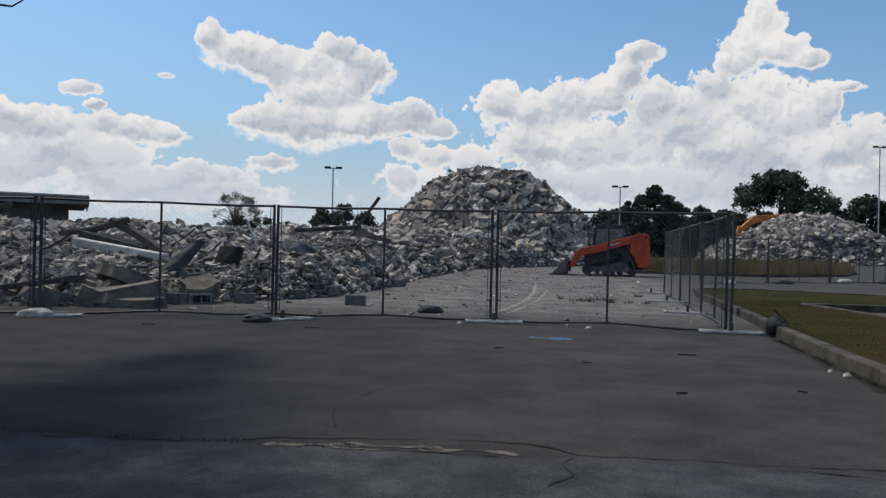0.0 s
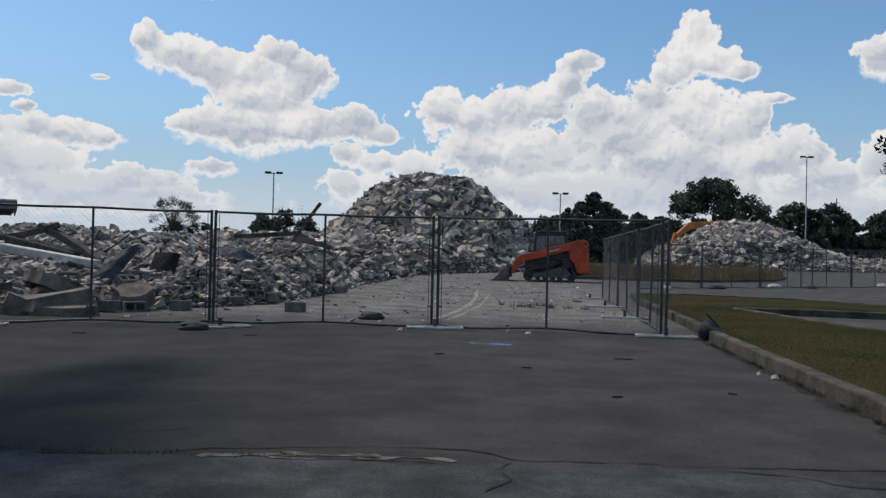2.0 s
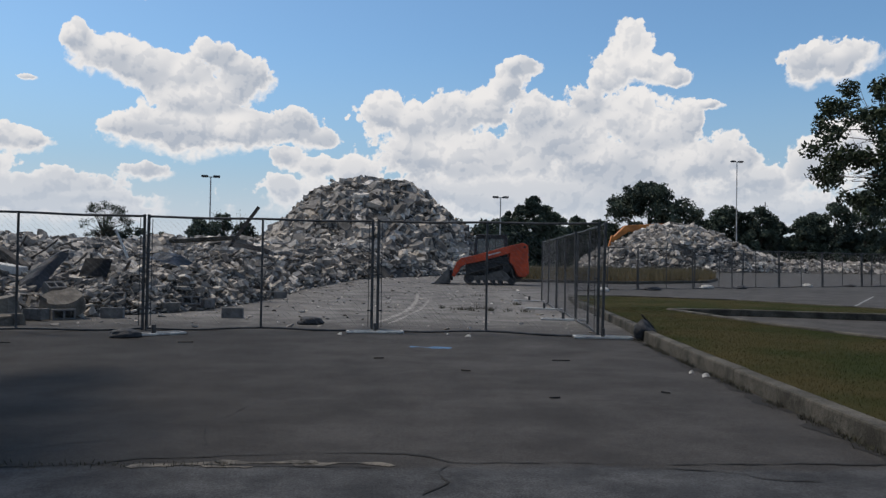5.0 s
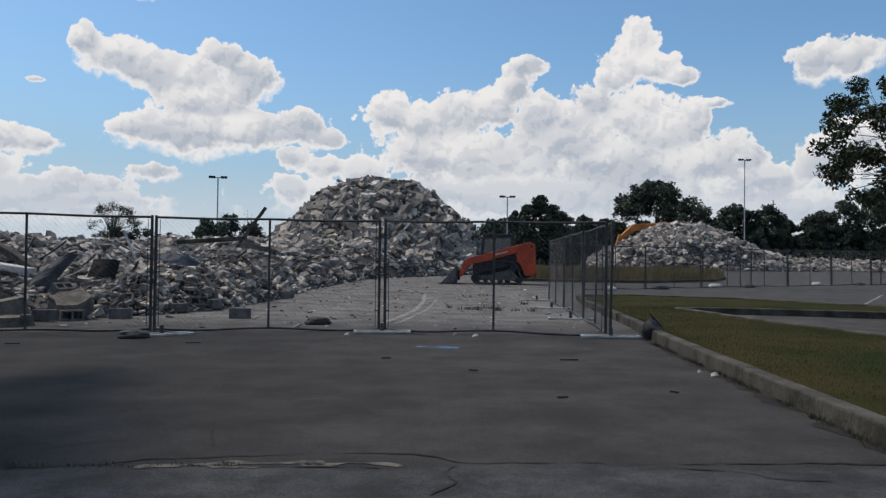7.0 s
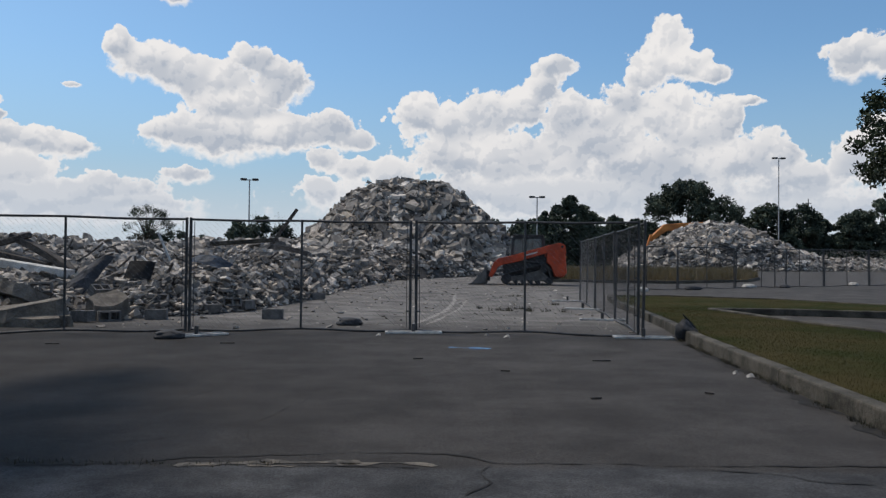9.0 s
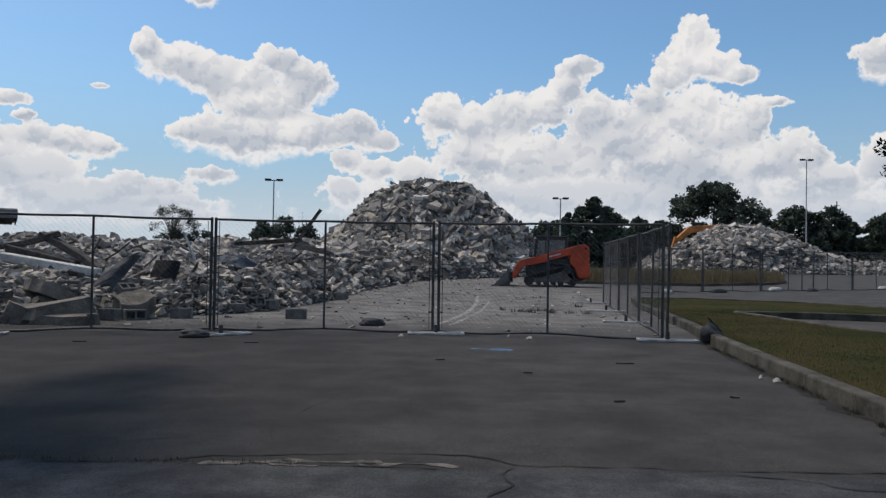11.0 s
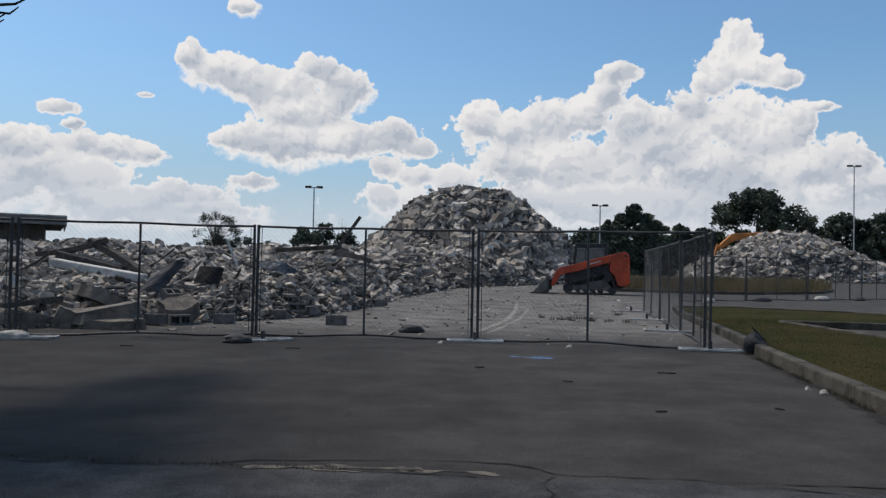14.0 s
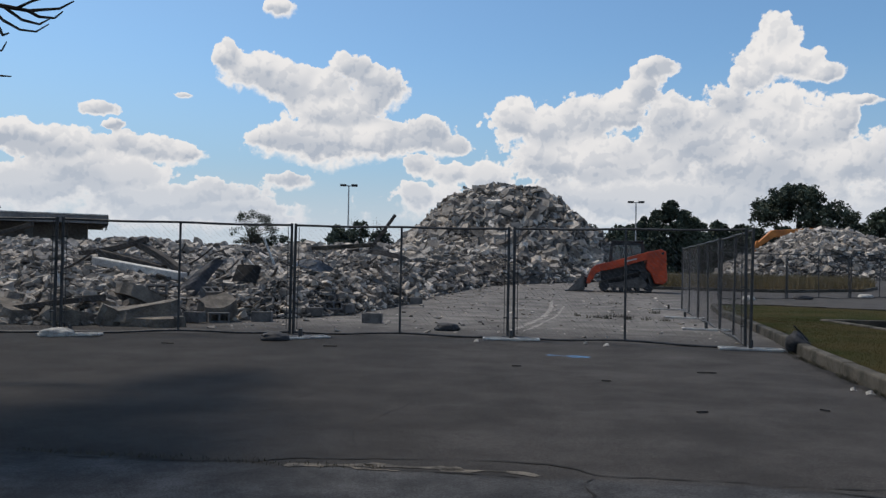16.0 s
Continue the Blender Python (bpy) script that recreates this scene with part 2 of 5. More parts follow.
def grass_colour(green, dry):
    def build(n, where):
        a = n.span(n.noise(where, 0.45, 5.0, 0.6).outputs[0], 0.38, 0.62)
        c = n.mix(a, green, dry)
        return n.mix(1.0, c, n.span(n.noise(where, 55.0, 2.0).outputs[0], 0.25, 0.75, 0.8, 1.2), "MULTIPLY")
    return build


LAWN = surface("lawn", grass_colour((0.026, 0.033, 0.010), (0.050, 0.042, 0.017)), 1.0, bump=(60.0, 0.03), gloss=0.05)
BLADES = surface("grass_blades", grass_colour((0.032, 0.040, 0.012), (0.058, 0.048, 0.020)), 1.0, gloss=0.05)
STRAW = surface("dry_grass", grass_colour((0.125, 0.102, 0.056), (0.18, 0.142, 0.080)), 1.0, gloss=0.05)
LEAF = surface("leaves", speckled((0.042, 0.058, 0.024), (0.018, 0.026, 0.014), 0.9, 3.0), 0.75)
# distance haze is mixed into this leaf colour: paler and bluer than LEAF
LEAF_HAZED = surface("hazed_leaves", speckled((0.078, 0.100, 0.070), (0.032, 0.044, 0.034), 0.25, 1.2), 0.85)
BARK = surface("bark", speckled((0.085, 0.07, 0.055), (0.04, 0.034, 0.028), 4.0), 0.95, bump=(18.0, 0.03))

# ---- mesh helpers ----


def part(name, bm, material, parent=None, label="", smooth=False):
    """Links a bmesh as one mesh object, under parent if there is one."""
    data = bpy.data.meshes.new(name)
    bm.to_mesh(data)
    bm.free()
    if smooth:
        data.shade_smooth()
    data.materials.append(material)
    ob = new(name, data)
    if parent is not None:
        ob.parent = parent
    return tagged(ob, label) if label else ob


def arrays(name, verts, faces, material, parent=None, smooth=False):
    """Links plain arrays as one mesh object."""
    data = bpy.data.meshes.new(name)
    data.from_pydata([tuple(v) for v in verts], [], [tuple(f) for f in faces])
    if smooth:
        data.shade_smooth()
    data.materials.append(material)
    ob = new(name, data)
    if parent is not None:
        ob.parent = parent
    return ob


def thing(name, m, label, category, group="", kind=""):
    ob = new(name)
    ob.empty_display_size = 0.2
    ob.matrix_basis = m
    return tagged(ob, label, category, group, kind)


def box(bm, centre, size, m=None, bevel=0.0):
    got = bmesh.ops.create_cube(bm, size=1.0, matrix=(m or Matrix()) @ Matrix.Translation(centre) @ Matrix.Diagonal((*size, 1)))
    if bevel:
        edges = list({e for v in got["verts"] for e in v.link_edges})
        bmesh.ops.bevel(bm, geom=edges, offset=bevel, segments=2, affect="EDGES", profile=0.5)
    return bm


def tube(bm, a, b, r, r2=None, sides=10, caps=True):
    a, b = Vector(a), Vector(b)
    d = b - a
    m = Matrix.Translation((a + b) / 2) @ d.to_track_quat("Z", "Y").to_matrix().to_4x4()
    bmesh.ops.create_cone(bm, cap_ends=caps, segments=sides, radius1=r, radius2=r if r2 is None else r2, depth=d.length, matrix=m)
    return bm


def plate(bm, outline, y0, y1, bevel=0.0):
    """A solid of the outline (x, z) from y0 to y1."""
    vs = [bm.verts.new((x, y0, z)) for x, z in outline]
    face = bm.faces.new(vs)
    got = bmesh.ops.extrude_face_region(bm, geom=[face])
    moved = [g for g in got["geom"] if isinstance(g, bmesh.types.BMVert)]
    bmesh.ops.translate(bm, vec=(0, y1 - y0, 0), verts=moved)
    if bevel:
        edges = list({e for v in vs + moved for e in v.link_edges})
        bmesh.ops.bevel(bm, geom=edges, offset=bevel, segments=2, affect="EDGES", profile=0.5)
    bmesh.ops.recalc_face_normals(bm, faces=bm.faces)
    return bm


def rise(y):
    """Height of the ground: level by the road, then rising gently."""
    s = y - 20.0
    return min(0.95, 0.011 * (s + math.sqrt(s * s + 16.0)) / 2)


# ---- ground ----
xs = [-2500, -600, -150, -60, -30, -15, 0, 15, 30, 60, 150, 600, 2500]
ys = [-900, -200, -40, 0, 8, 12, 14, 16, 18, 20, 22, 24, 26, 30, 36, 44, 60, 80, 104, 106, 110, 200, 700, 2800]
gv = [(x, y, rise(y)) for y in ys for x in xs]
gf = [(j * len(xs) + i, j * len(xs) + i + 1, (j + 1) * len(xs) + i + 1, (j + 1) * len(xs) + i) for j in range(len(ys) - 1) for i in range(len(xs) - 1)]
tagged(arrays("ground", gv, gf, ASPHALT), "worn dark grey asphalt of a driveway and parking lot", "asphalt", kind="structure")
rng = np.random.default_rng(7)


def ribbon(name, line, width, material, lift, label, category, wander=0.03, step=0.06):
    """A thin uneven strip lying on the ground along a line."""
    pts = []
    for (x0, y0), (x1, y1) in zip(line, line[1:]):
        k = max(2, int(math.hypot(x1 - x0, y1 - y0) / step))
        pts += [(x0 + (x1 - x0) * i / k, y0 + (y1 - y0) * i / k) for i in range(k)]
    pts.append(line[-1])
    vs, fs = [], []
    for i, (x, y) in enumerate(pts):
        a, b = pts[max(0, i - 1)], pts[min(len(pts) - 1, i + 1)]
        d = Vector((b[0] - a[0], b[1] - a[1])).normalized()
        o = wander * noise.noise((x * 3, y * 3, 1.0)) + 0.4 * wander * noise.noise((x * 14, y * 14, 4.0))
        half = width * max(0.12, 0.55 + 0.9 * noise.noise((x * 5, y * 5, 9.0))) / 2
        if i in (0, len(pts) - 1):
            half = 0.002
        for s in (-1, 1):
            px, py = x - d.y * (o + s * half), y + d.x * (o + s * half)
            vs.append((px, py, rise(py) + lift))
        if i:
            fs.append((2 * i - 2, 2 * i, 2 * i + 1, 2 * i - 1))
    return tagged(arrays(name, vs, fs, material), label, category, kind="structure")


for line, width in (([(-9, 4.25), (-2.43, 4.34), (-1.72, 4.43), (-1.45, 4.58), (-0.41, 4.73), (0.03, 4.72), (0.29, 4.5), (1.1, 4.52), (2.9, 4.47)], 0.03),
                    ([(1.45, 4.45), (1.64, 4.38), (2.03, 4.20), (2.3, 4.16)], 0.03), ([(-2.2, 6.1), (-2.0, 7.4), (-2.25, 8.6), (-2.05, 10.2)], 0.011),
                    ([(0.28, 4.45), (0.2, 4.25), (0.27, 4.1), (0.16, 3.85)], 0.025), ([(-1.2, 4.9), (-1.35, 5.5), (-1.15, 6.4), (-0.95, 7.3)], 0.010),
                    ([(-2.6, 4.6), (-1.9, 5.0), (-1.5, 5.3)], 0.010), ([(-1.1, 4.44), (-0.5, 4.40), (-0.12, 4.36)], 0.03)):
    ribbon("asphalt_crack", line, width, CRACK, 0.005, "dark ragged crack in the grey asphalt", "crack", 0.06)
for joint in ([(-1.5, 4.38), (-1.25, 4.46), (-0.95, 4.48)], [(-1.05, 4.52), (-0.75, 4.49), (-0.45, 4.47)], [(-0.6, 4.44), (-0.3, 4.46), (-0.02, 4.41)], [(-1.1, 4.40), (-0.8, 4.42)]):
    ribbon("pale_joint", joint, 0.11, PALE_DIRT, 0.004, "pale strip of gravel along the driveway joint", "joint", 0.07, 0.03)

# ---- lawn, kerbs ----
KERB_LINE = [(2.55, -7), (2.88, 0.5), (3.06, 4.82), (3.30, 7.6), (3.62, 11.3), (4.02, 14.0), (4.40, 17.6), (4.75, 21.5), (5.2, 24.6), (6.76, 25.0), (10.1, 23.4), (13.2, 18.9), (17.5, 15.2)]
NOTCH_LINE = [(17.5, 14.7), (10.97, 17.07), (7.98, 18.2), (6.33, 18.23), (6.73, 14.12), (7.26, 11.28), (8.1, 7.0), (9.2, 2.0), (11.0, -7.0)]


def offset_line(line, d):
    out = []
    for i, p in enumerate(line):
        a, b = Vector(line[max(0, i - 1)]), Vector(line[min(len(line) - 1, i + 1)])
        t = (b - a).normalized()
        out.append((p[0] + t.y * d, p[1] - t.x * d))
    return out


inner = offset_line(KERB_LINE, 0.1) + offset_line(NOTCH_LINE, 0.1)
bm = bmesh.new()
bm.faces.new([bm.verts.new((x, y, rise(y) + 0.125)) for x, y in inner])
bmesh.ops.triangulate(bm, faces=bm.faces)
tagged(part("lawn", bm, LAWN), "mown patchy green and brown grass verge", "lawn", kind="structure")


def kerb(line, label, stone=1.9):
    ob = thing("kerb", Matrix(), label, "kerb", kind="structure")
    for (x0, y0), (x1, y1) in zip(line, line[1:]):
        length = math.hypot(x1 - x0, y1 - y0)
        k = max(1, round(length / stone))
        a = math.atan2(y1 - y0, x1 - x0)
        for i in range(k):
            c = (i + 0.5) / k
            x, y = x0 + (x1 - x0) * c, y0 + (y1 - y0) * c
            bm = bmesh.new()
            box(bm, (0, 0.0, 0.03), (length / k + 0.02, 0.16, 0.26), bevel=0.022)
            for v in bm.verts:
                v.co += Vector((0, 0.012 * noise.noise((x * 3 + v.co.x * 4, y, v.co.z * 5)), 0.01 * noise.noise((x + v.co.x * 3, y * 2, 3))))
            s = part("kerb_stone", bm, KERB, ob)
            s.matrix_basis = pose(x, y, rise(y) + float(rng.uniform(-0.006, 0.006)), 0, 0, math.degrees(a) + float(rng.uniform(-0.35, 0.35)))
    return ob


kerb(offset_line(KERB_LINE, 0.06), "stained grey concrete kerb along the grass verge")
kerb(offset_line(NOTCH_LINE, 0.06), "low concrete kerb round the asphalt bay in the grass")


ribbon("gutter_dirt", [(2.86, 1.0), (3.0, 4.8), (3.22, 7.6), (3.52, 11.2), (3.62, 12.2)], 0.20, CRACK, 0.004, "dry dirt and dead grass along the kerb", "dirt", 0.08)


def inside(pts, poly):
    x, y = pts[:, 0], pts[:, 1]
    hit = np.zeros(len(pts), bool)
    for (x0, y0), (x1, y1) in zip(poly, poly[1:] + poly[:1]):
        hit ^= ((y0 > y) != (y1 > y)) & (x < (x1 - x0) * (y - y0) / (y1 - y0 + 1e-12) + x0)
    return hit


def edge_distance(pts, poly):
    best = np.full(len(pts), 1e9)
    for a, b in zip(poly, poly[1:] + poly[:1]):
        a, b = np.array(a, float), np.array(b, float)
        t = np.clip(((pts - a) @ (b - a)) / ((b - a) @ (b - a)), 0, 1)
        best = np.minimum(best, np.linalg.norm(pts - a - t[:, None] * (b - a), axis=1))
    return best


def blades(name, pts, base, height, width, material, label, category, lean=0.5):
    """Grass as many single blades."""
    n = len(pts)
    h = height * rng.uniform(0.45, 1.25, n)
    a, tilt = rng.uniform(0, 6.283, n), rng.uniform(0, 6.283, n)
    bx, by = np.cos(a) * width / 2, np.sin(a) * width / 2
    z = base(pts)
    v = np.empty((n, 3, 3))
    v[:, 0] = np.stack([pts[:, 0] - bx, pts[:, 1] - by, z - 0.01], 1)
    v[:, 1] = np.stack([pts[:, 0] + bx, pts[:, 1] + by, z - 0.01], 1)
    v[:, 2] = np.stack([pts[:, 0] + np.cos(tilt) * h * lean * rng.uniform(0, 1, n), pts[:, 1] + np.sin(tilt) * h * lean * rng.uniform(0, 1, n), z + h], 1)
    return tagged(arrays(name, v.reshape(-1, 3), np.arange(3 * n).reshape(n, 3), material), label, category, kind="stuff")


rise_all = np.vectorize(rise)
pts = np.concatenate([rng.uniform((2.7, 3.0), (9.5, 19.0), (90000, 2)), rng.uniform((4, 17), (14, 25.2), (26000, 2))])
pts = pts[inside(pts, inner)]
blades("grass", pts, lambda p: rise_all(p[:, 1]) + 0.125, 0.024, 0.006, BLADES, "short patchy grass blades of the verge", "grass", 0.9)

# far planting island with tall straw
ISLE = [(5.5, 41.5), (12.0, 40.3), (17.5, 44.5), (20.2, 49.8), (19.0, 53.0), (8.0, 52.0), (5.0, 46.0)]
kerb(ISLE + ISLE[:1], "pale concrete kerb round the far planting island", 3.0)
bm = bmesh.new()
bm.faces.new([bm.verts.new((x, y, rise(y) + 0.14)) for x, y in ISLE])
tagged(part("island_soil", bm, STRAW), "dry soil and straw of the far island", "soil", kind="structure")
pts = rng.uniform((4.5, 40), (21, 53.5), (26000, 2))
pts = pts[inside(pts, ISLE)]
blades("tall_dry_grass", pts, lambda p: rise_all(p[:, 1]) + 0.14, 0.62, 0.035, STRAW, "tall straw-coloured dry grass on the far island", "grass", 0.5)

# ---- rubble ----
TOE = [(-60, 12.7), (-14, 12.6), (-8.6, 12.9), (-7.2, 13.6), (-6.6, 14.7), (-5.3, 16.2), (-4.4, 18.2), (-3.8, 23.3), (-3.8, 29), (-2.5, 41), (1.7, 50), (7.2, 58), (9.5, 65), (7, 74), (-20, 78), (-45, 66), (-70, 40)]


def lumps(x, y, scale, seed):
    return noise.noise((x / scale, y / scale, seed))


def main_height(x, y, s):
    """Height of the big rubble field above the ground, s metres inside its toe."""
    reach = min(5.5, max(1.5, 1.5 + (-5.2 - x) * 1.25))
    low = 1.72 * (1 - math.exp(-s / reach)) * (1 + 0.25 * lumps(x, y, 5.0, 2.0)) + 0.30 * lumps(x, y, 1.6, 5.0) * min(1, s)
    low *= 1 - 0.35 * math.exp(-(((x + 9.5) / 2.2) ** 2 + ((y - 30) / 7) ** 2))
    d = math.hypot(x + 2.7, (y - 59) * 1.25) / 6.75
    hill = 6.62 / (1 + d ** 3.7) * min(1, s / 2.5) * (1 + 0.025 * lumps(x, y, 3.0, 8.0))
    return max(0.0, max(low, hill) + 0.12 * lumps(x, y, 0.7, 3.0) * min(1, s))


def east_height(x, y, s):
    d = math.hypot((x - 30.4) * (1.1 if x < 30 else 0.95), (y - 88) * 1.2) / 7.6
    low = 1.5 * math.exp(-((y - 90) / 4) ** 2) * (0.8 + 0.5 * lumps(x, y, 4, 1.0)) if x > 34 else 0
    return max(4.95 / (1 + d ** 3.0), low) * min(1, s / 2) + 0.2 * lumps(x, y, 1.2, 6.0) * min(1, s)


EAST_TOE = [(19, 84), (24, 80.5), (32, 80), (40, 83), (75, 85), (80, 95), (20, 98)]


def chunk(seed, size, jag=0.25, sides=6):
    """One broken slab: an uneven outline, two broken faces, with a chipped rim."""
    r = np.random.default_rng(seed)
    a = np.sort((np.arange(sides) + r.uniform(-0.32, 0.32, sides)) * 2 * math.pi / sides)
    rad = r.uniform(1 - jag * 1.6, 1.08, sides)
    square = 1 / np.maximum(abs(np.cos(a)), abs(np.sin(a))) ** 0.7
    x, y = np.cos(a) * rad * square * size[0] / 2, np.sin(a) * rad * square * size[1] / 2
    tip = r.normal(0, 0.10, 4)
    low = np.stack([x * r.uniform(0.82, 1.05, sides), y * r.uniform(0.82, 1.05, sides), -size[2] / 2 * (1 + tip[0] * np.cos(a) * 3 + tip[1] * np.sin(a) * 3)], 1)
    top = np.stack([x * r.uniform(0.78, 1.0, sides), y * r.uniform(0.78, 1.0, sides), size[2] / 2 * (1 + tip[2] * np.cos(a) * 3 + tip[3] * np.sin(a) * 3)], 1)
    verts = [tuple(v) for v in low] + [tuple(v) for v in top]
    faces = [(0, i + 1, i) for i in range(1, sides - 1)] + [(sides, sides + i, sides + i + 1) for i in range(1, sides - 1)]
    for i in range(sides):
        j = (i + 1) % sides
        faces += [(i, j, sides + j), (i, sides + j, sides + i)]
    data = bpy.data.meshes.new("chunk")
    data.from_pydata(verts, [], faces)
    return data


SHAPES = [(1.0, 0.62, 0.16), (1.0, 0.8, 0.13), (1.0, 0.5, 0.22), (1.0, 0.7, 0.20), (1.0, 0.8, 0.30), (1.0, 0.48, 0.34), (1.0, 0.9, 0.15), (1.0, 0.6, 0.20),
          (1.0, 0.16, 0.10), (1.0, 0.75, 0.10), (1.0, 0.55, 0.32), (1.0, 0.66, 0.18), (1.0, 0.5, 0.24), (1.0, 0.85, 0.26), (1.0, 0.72, 0.14), (1.0, 0.3, 0.14)]
CHUNKS = [chunk(40 + i, s, 0.12 + 0.05 * (i % 4), 4 + (i * 3) % 4) for i, s in enumerate(SHAPES)]
CHUNK_ARRAYS = []
for c in CHUNKS:
    v = np.array([tuple(p.co) for p in c.vertices])
    f = np.array([tuple(p.vertices) for p in c.polygons])
    CHUNK_ARRAYS.append((v, f))


def turns(n, spread):
    """Random turns: any heading, leaning by about spread degrees."""
    out = []
    for a, b, c in zip(rng.normal(0, spread, n), rng.normal(0, spread, n), rng.uniform(0, 360, n)):
        out.append(np.array(Euler((radians(a), radians(b), radians(c))).to_matrix()))
    return np.array(out)


def rubble(name, toe, height, patches, material, label, singles, step, bounds):
    """A mound with broken pieces all over it. patches: (x0, y0, x1, y1, count, smallest, largest)."""
    ob = thing(name, Matrix(), label, "rubble pile")
    x0, y0, x1, y1 = bounds
    gx, gy = np.arange(x0, x1 + step, step), np.arange(y0, y1 + step, step)
    grid = np.array([(x, y) for y in gy for x in gx])
    s = np.where(inside(grid, toe), edge_distance(grid, toe), -0.3)
    z = np.array([rise(y) + (height(x, y, d) if d > 0 else -0.25) for (x, y), d in zip(grid, s)])
    k = len(gx)
    faces = [(j * k + i, j * k + i + 1, (j + 1) * k + i + 1, (j + 1) * k + i) for j in range(len(gy) - 1) for i in range(k - 1)
             if s[j * k + i] > 0 or s[j * k + i + 1] > 0 or s[(j + 1) * k + i] > 0 or s[(j + 1) * k + i + 1] > 0]
    used = sorted({i for f in faces for i in f})
    where = {u: i for i, u in enumerate(used)}
    arrays("mound", [(*grid[u], z[u] - 0.06) for u in used], [[where[i] for i in f] for f in faces], MOUND, ob, True)
    pieces = []
    for ax, ay, bx, by, count, small, large in patches:
        p = rng.uniform((ax, ay), (bx, by), (count, 2))
        p = p[inside(p, toe)]
        d = edge_distance(p, toe)
        size = small * (large / small) ** (rng.uniform(0, 1, len(p)) ** 2.9)
        size = np.minimum(size, 0.18 + 0.9 * d + small)
        for (x, y), q, w in zip(p, d, size):
            h = height(x, y, q)
            slope = Vector((h - height(x + 0.5, y, q), h - height(x, y + 0.5, q), 0.62 + 0.3 * (1 - min(1.0, w)))).normalized()
            pieces.append((x, y, h + rise(y), w, *slope))
    pieces = np.array(pieces)
    kinds = rng.integers(0, len(CHUNKS), len(pieces))
    turn = turns(len(pieces), 24)
    lie = np.array([np.array(Vector((0, 0, 1)).rotation_difference(Vector(q[4:7])).to_matrix()) for q in pieces])
    turn = lie @ turn
    near = np.lexsort((np.arange(len(pieces)), -pieces[:, 3] + 0.08 * np.hypot(pieces[:, 0], pieces[:, 1])))[:singles]
    chosen = set(near.tolist())
    vs, fs, base = [], [], 0
    for i, (x, y, zz, size) in enumerate(pieces[:, :4]):
        zz += size * (0.02 + 0.16 * ((i * 0.618034) % 1.0))
        if i in chosen:
            o = new("chunk", CHUNKS[kinds[i]])
            o.parent = ob
            o.matrix_basis = Matrix.LocRotScale((x, y, zz), Matrix(turn[i].tolist()).to_quaternion(), (size, size, size))
        else:
            v, f = CHUNK_ARRAYS[kinds[i]]
            vs.append((v * size) @ turn[i].T + (x, y, zz))
            fs.append(f + base)
            base += len(v)
    tagged(arrays("small_rubble", np.concatenate(vs), np.concatenate(fs), material, ob), kind="stuff")
    return ob


for c in CHUNKS:
    c.materials.append(RUBBLE)
rubble("rubble_pile", TOE, main_height,
       [(-14, 12.6, -3.6, 17.5, 11500, 0.07, 0.42), (-17, 17, -3.4, 24, 13500, 0.085, 0.5), (-25, 24, -2.4, 34, 11000, 0.12, 0.7), (-60, 13, -14, 48, 2500, 0.2, 0.8),
        (-36, 34, -0.5, 48, 9000, 0.18, 0.9), (-18, 47, 9.8, 62, 21000, 0.20, 1.45), (-13, 12.9, -3.7, 24, 13000, 0.04, 0.13), (-40, 48, -14, 64, 2500, 0.3, 1.0)], RUBBLE,
       "large grey heap of broken concrete slabs and demolition debris", 300, 0.45, (-60, 12.2, 10, 70))
rubble("rubble_pile", EAST_TOE, east_height, [(19, 80, 44, 92, 9500, 0.26, 1.5), (42, 84, 78, 92, 3000, 0.26, 1.2)], RUBBLE_PALE,
       "pale heap of broken concrete on the far side of the lot", 120, 0.8, (18, 79, 80, 98))

# ---- fence ----
PANEL = 3.60


def chain_link(length, z0, z1, cell=0.085, r=0.0012):
    """Zigzag wires that hook into one another."""
    half = cell / 2
    cols, rows = int(length / half), int((z1 - z0) / half)
    i, j = np.meshgrid(np.arange(cols), np.arange(rows), indexing="ij")
    i, j = i.ravel(), j.ravel()
    up = (i + j) % 2 == 0
    xa, xb = np.where(up, i, i + 1) * half, np.where(up, i + 1, i) * half
    za, zb = z0 + j * half, z0 + (j + 1) * half
    n = len(i)
    v = np.empty((n, 6, 3))
    for k in range(3):
        a = 2.0944 * k
        ox, oy = np.cos(a) * r * 0.707, np.sin(a) * r
        v[:, k] = np.stack([xa + ox, np.full(n, oy), za + ox], 1)
        v[:, k + 3] = np.stack([xb + ox, np.full(n, oy), zb + ox], 1)
    f = np.array([(0, 1, 4, 3), (1, 2, 5, 4), (2, 0, 3, 5)])[None] + 6 * np.arange(n)[:, None, None]
    data = bpy.data.meshes.new("mesh_fabric")
    data.from_pydata(v.reshape(-1, 3).tolist(), [], f.reshape(-1, 4).tolist())
    data.materials.append(WIRE)
    return data


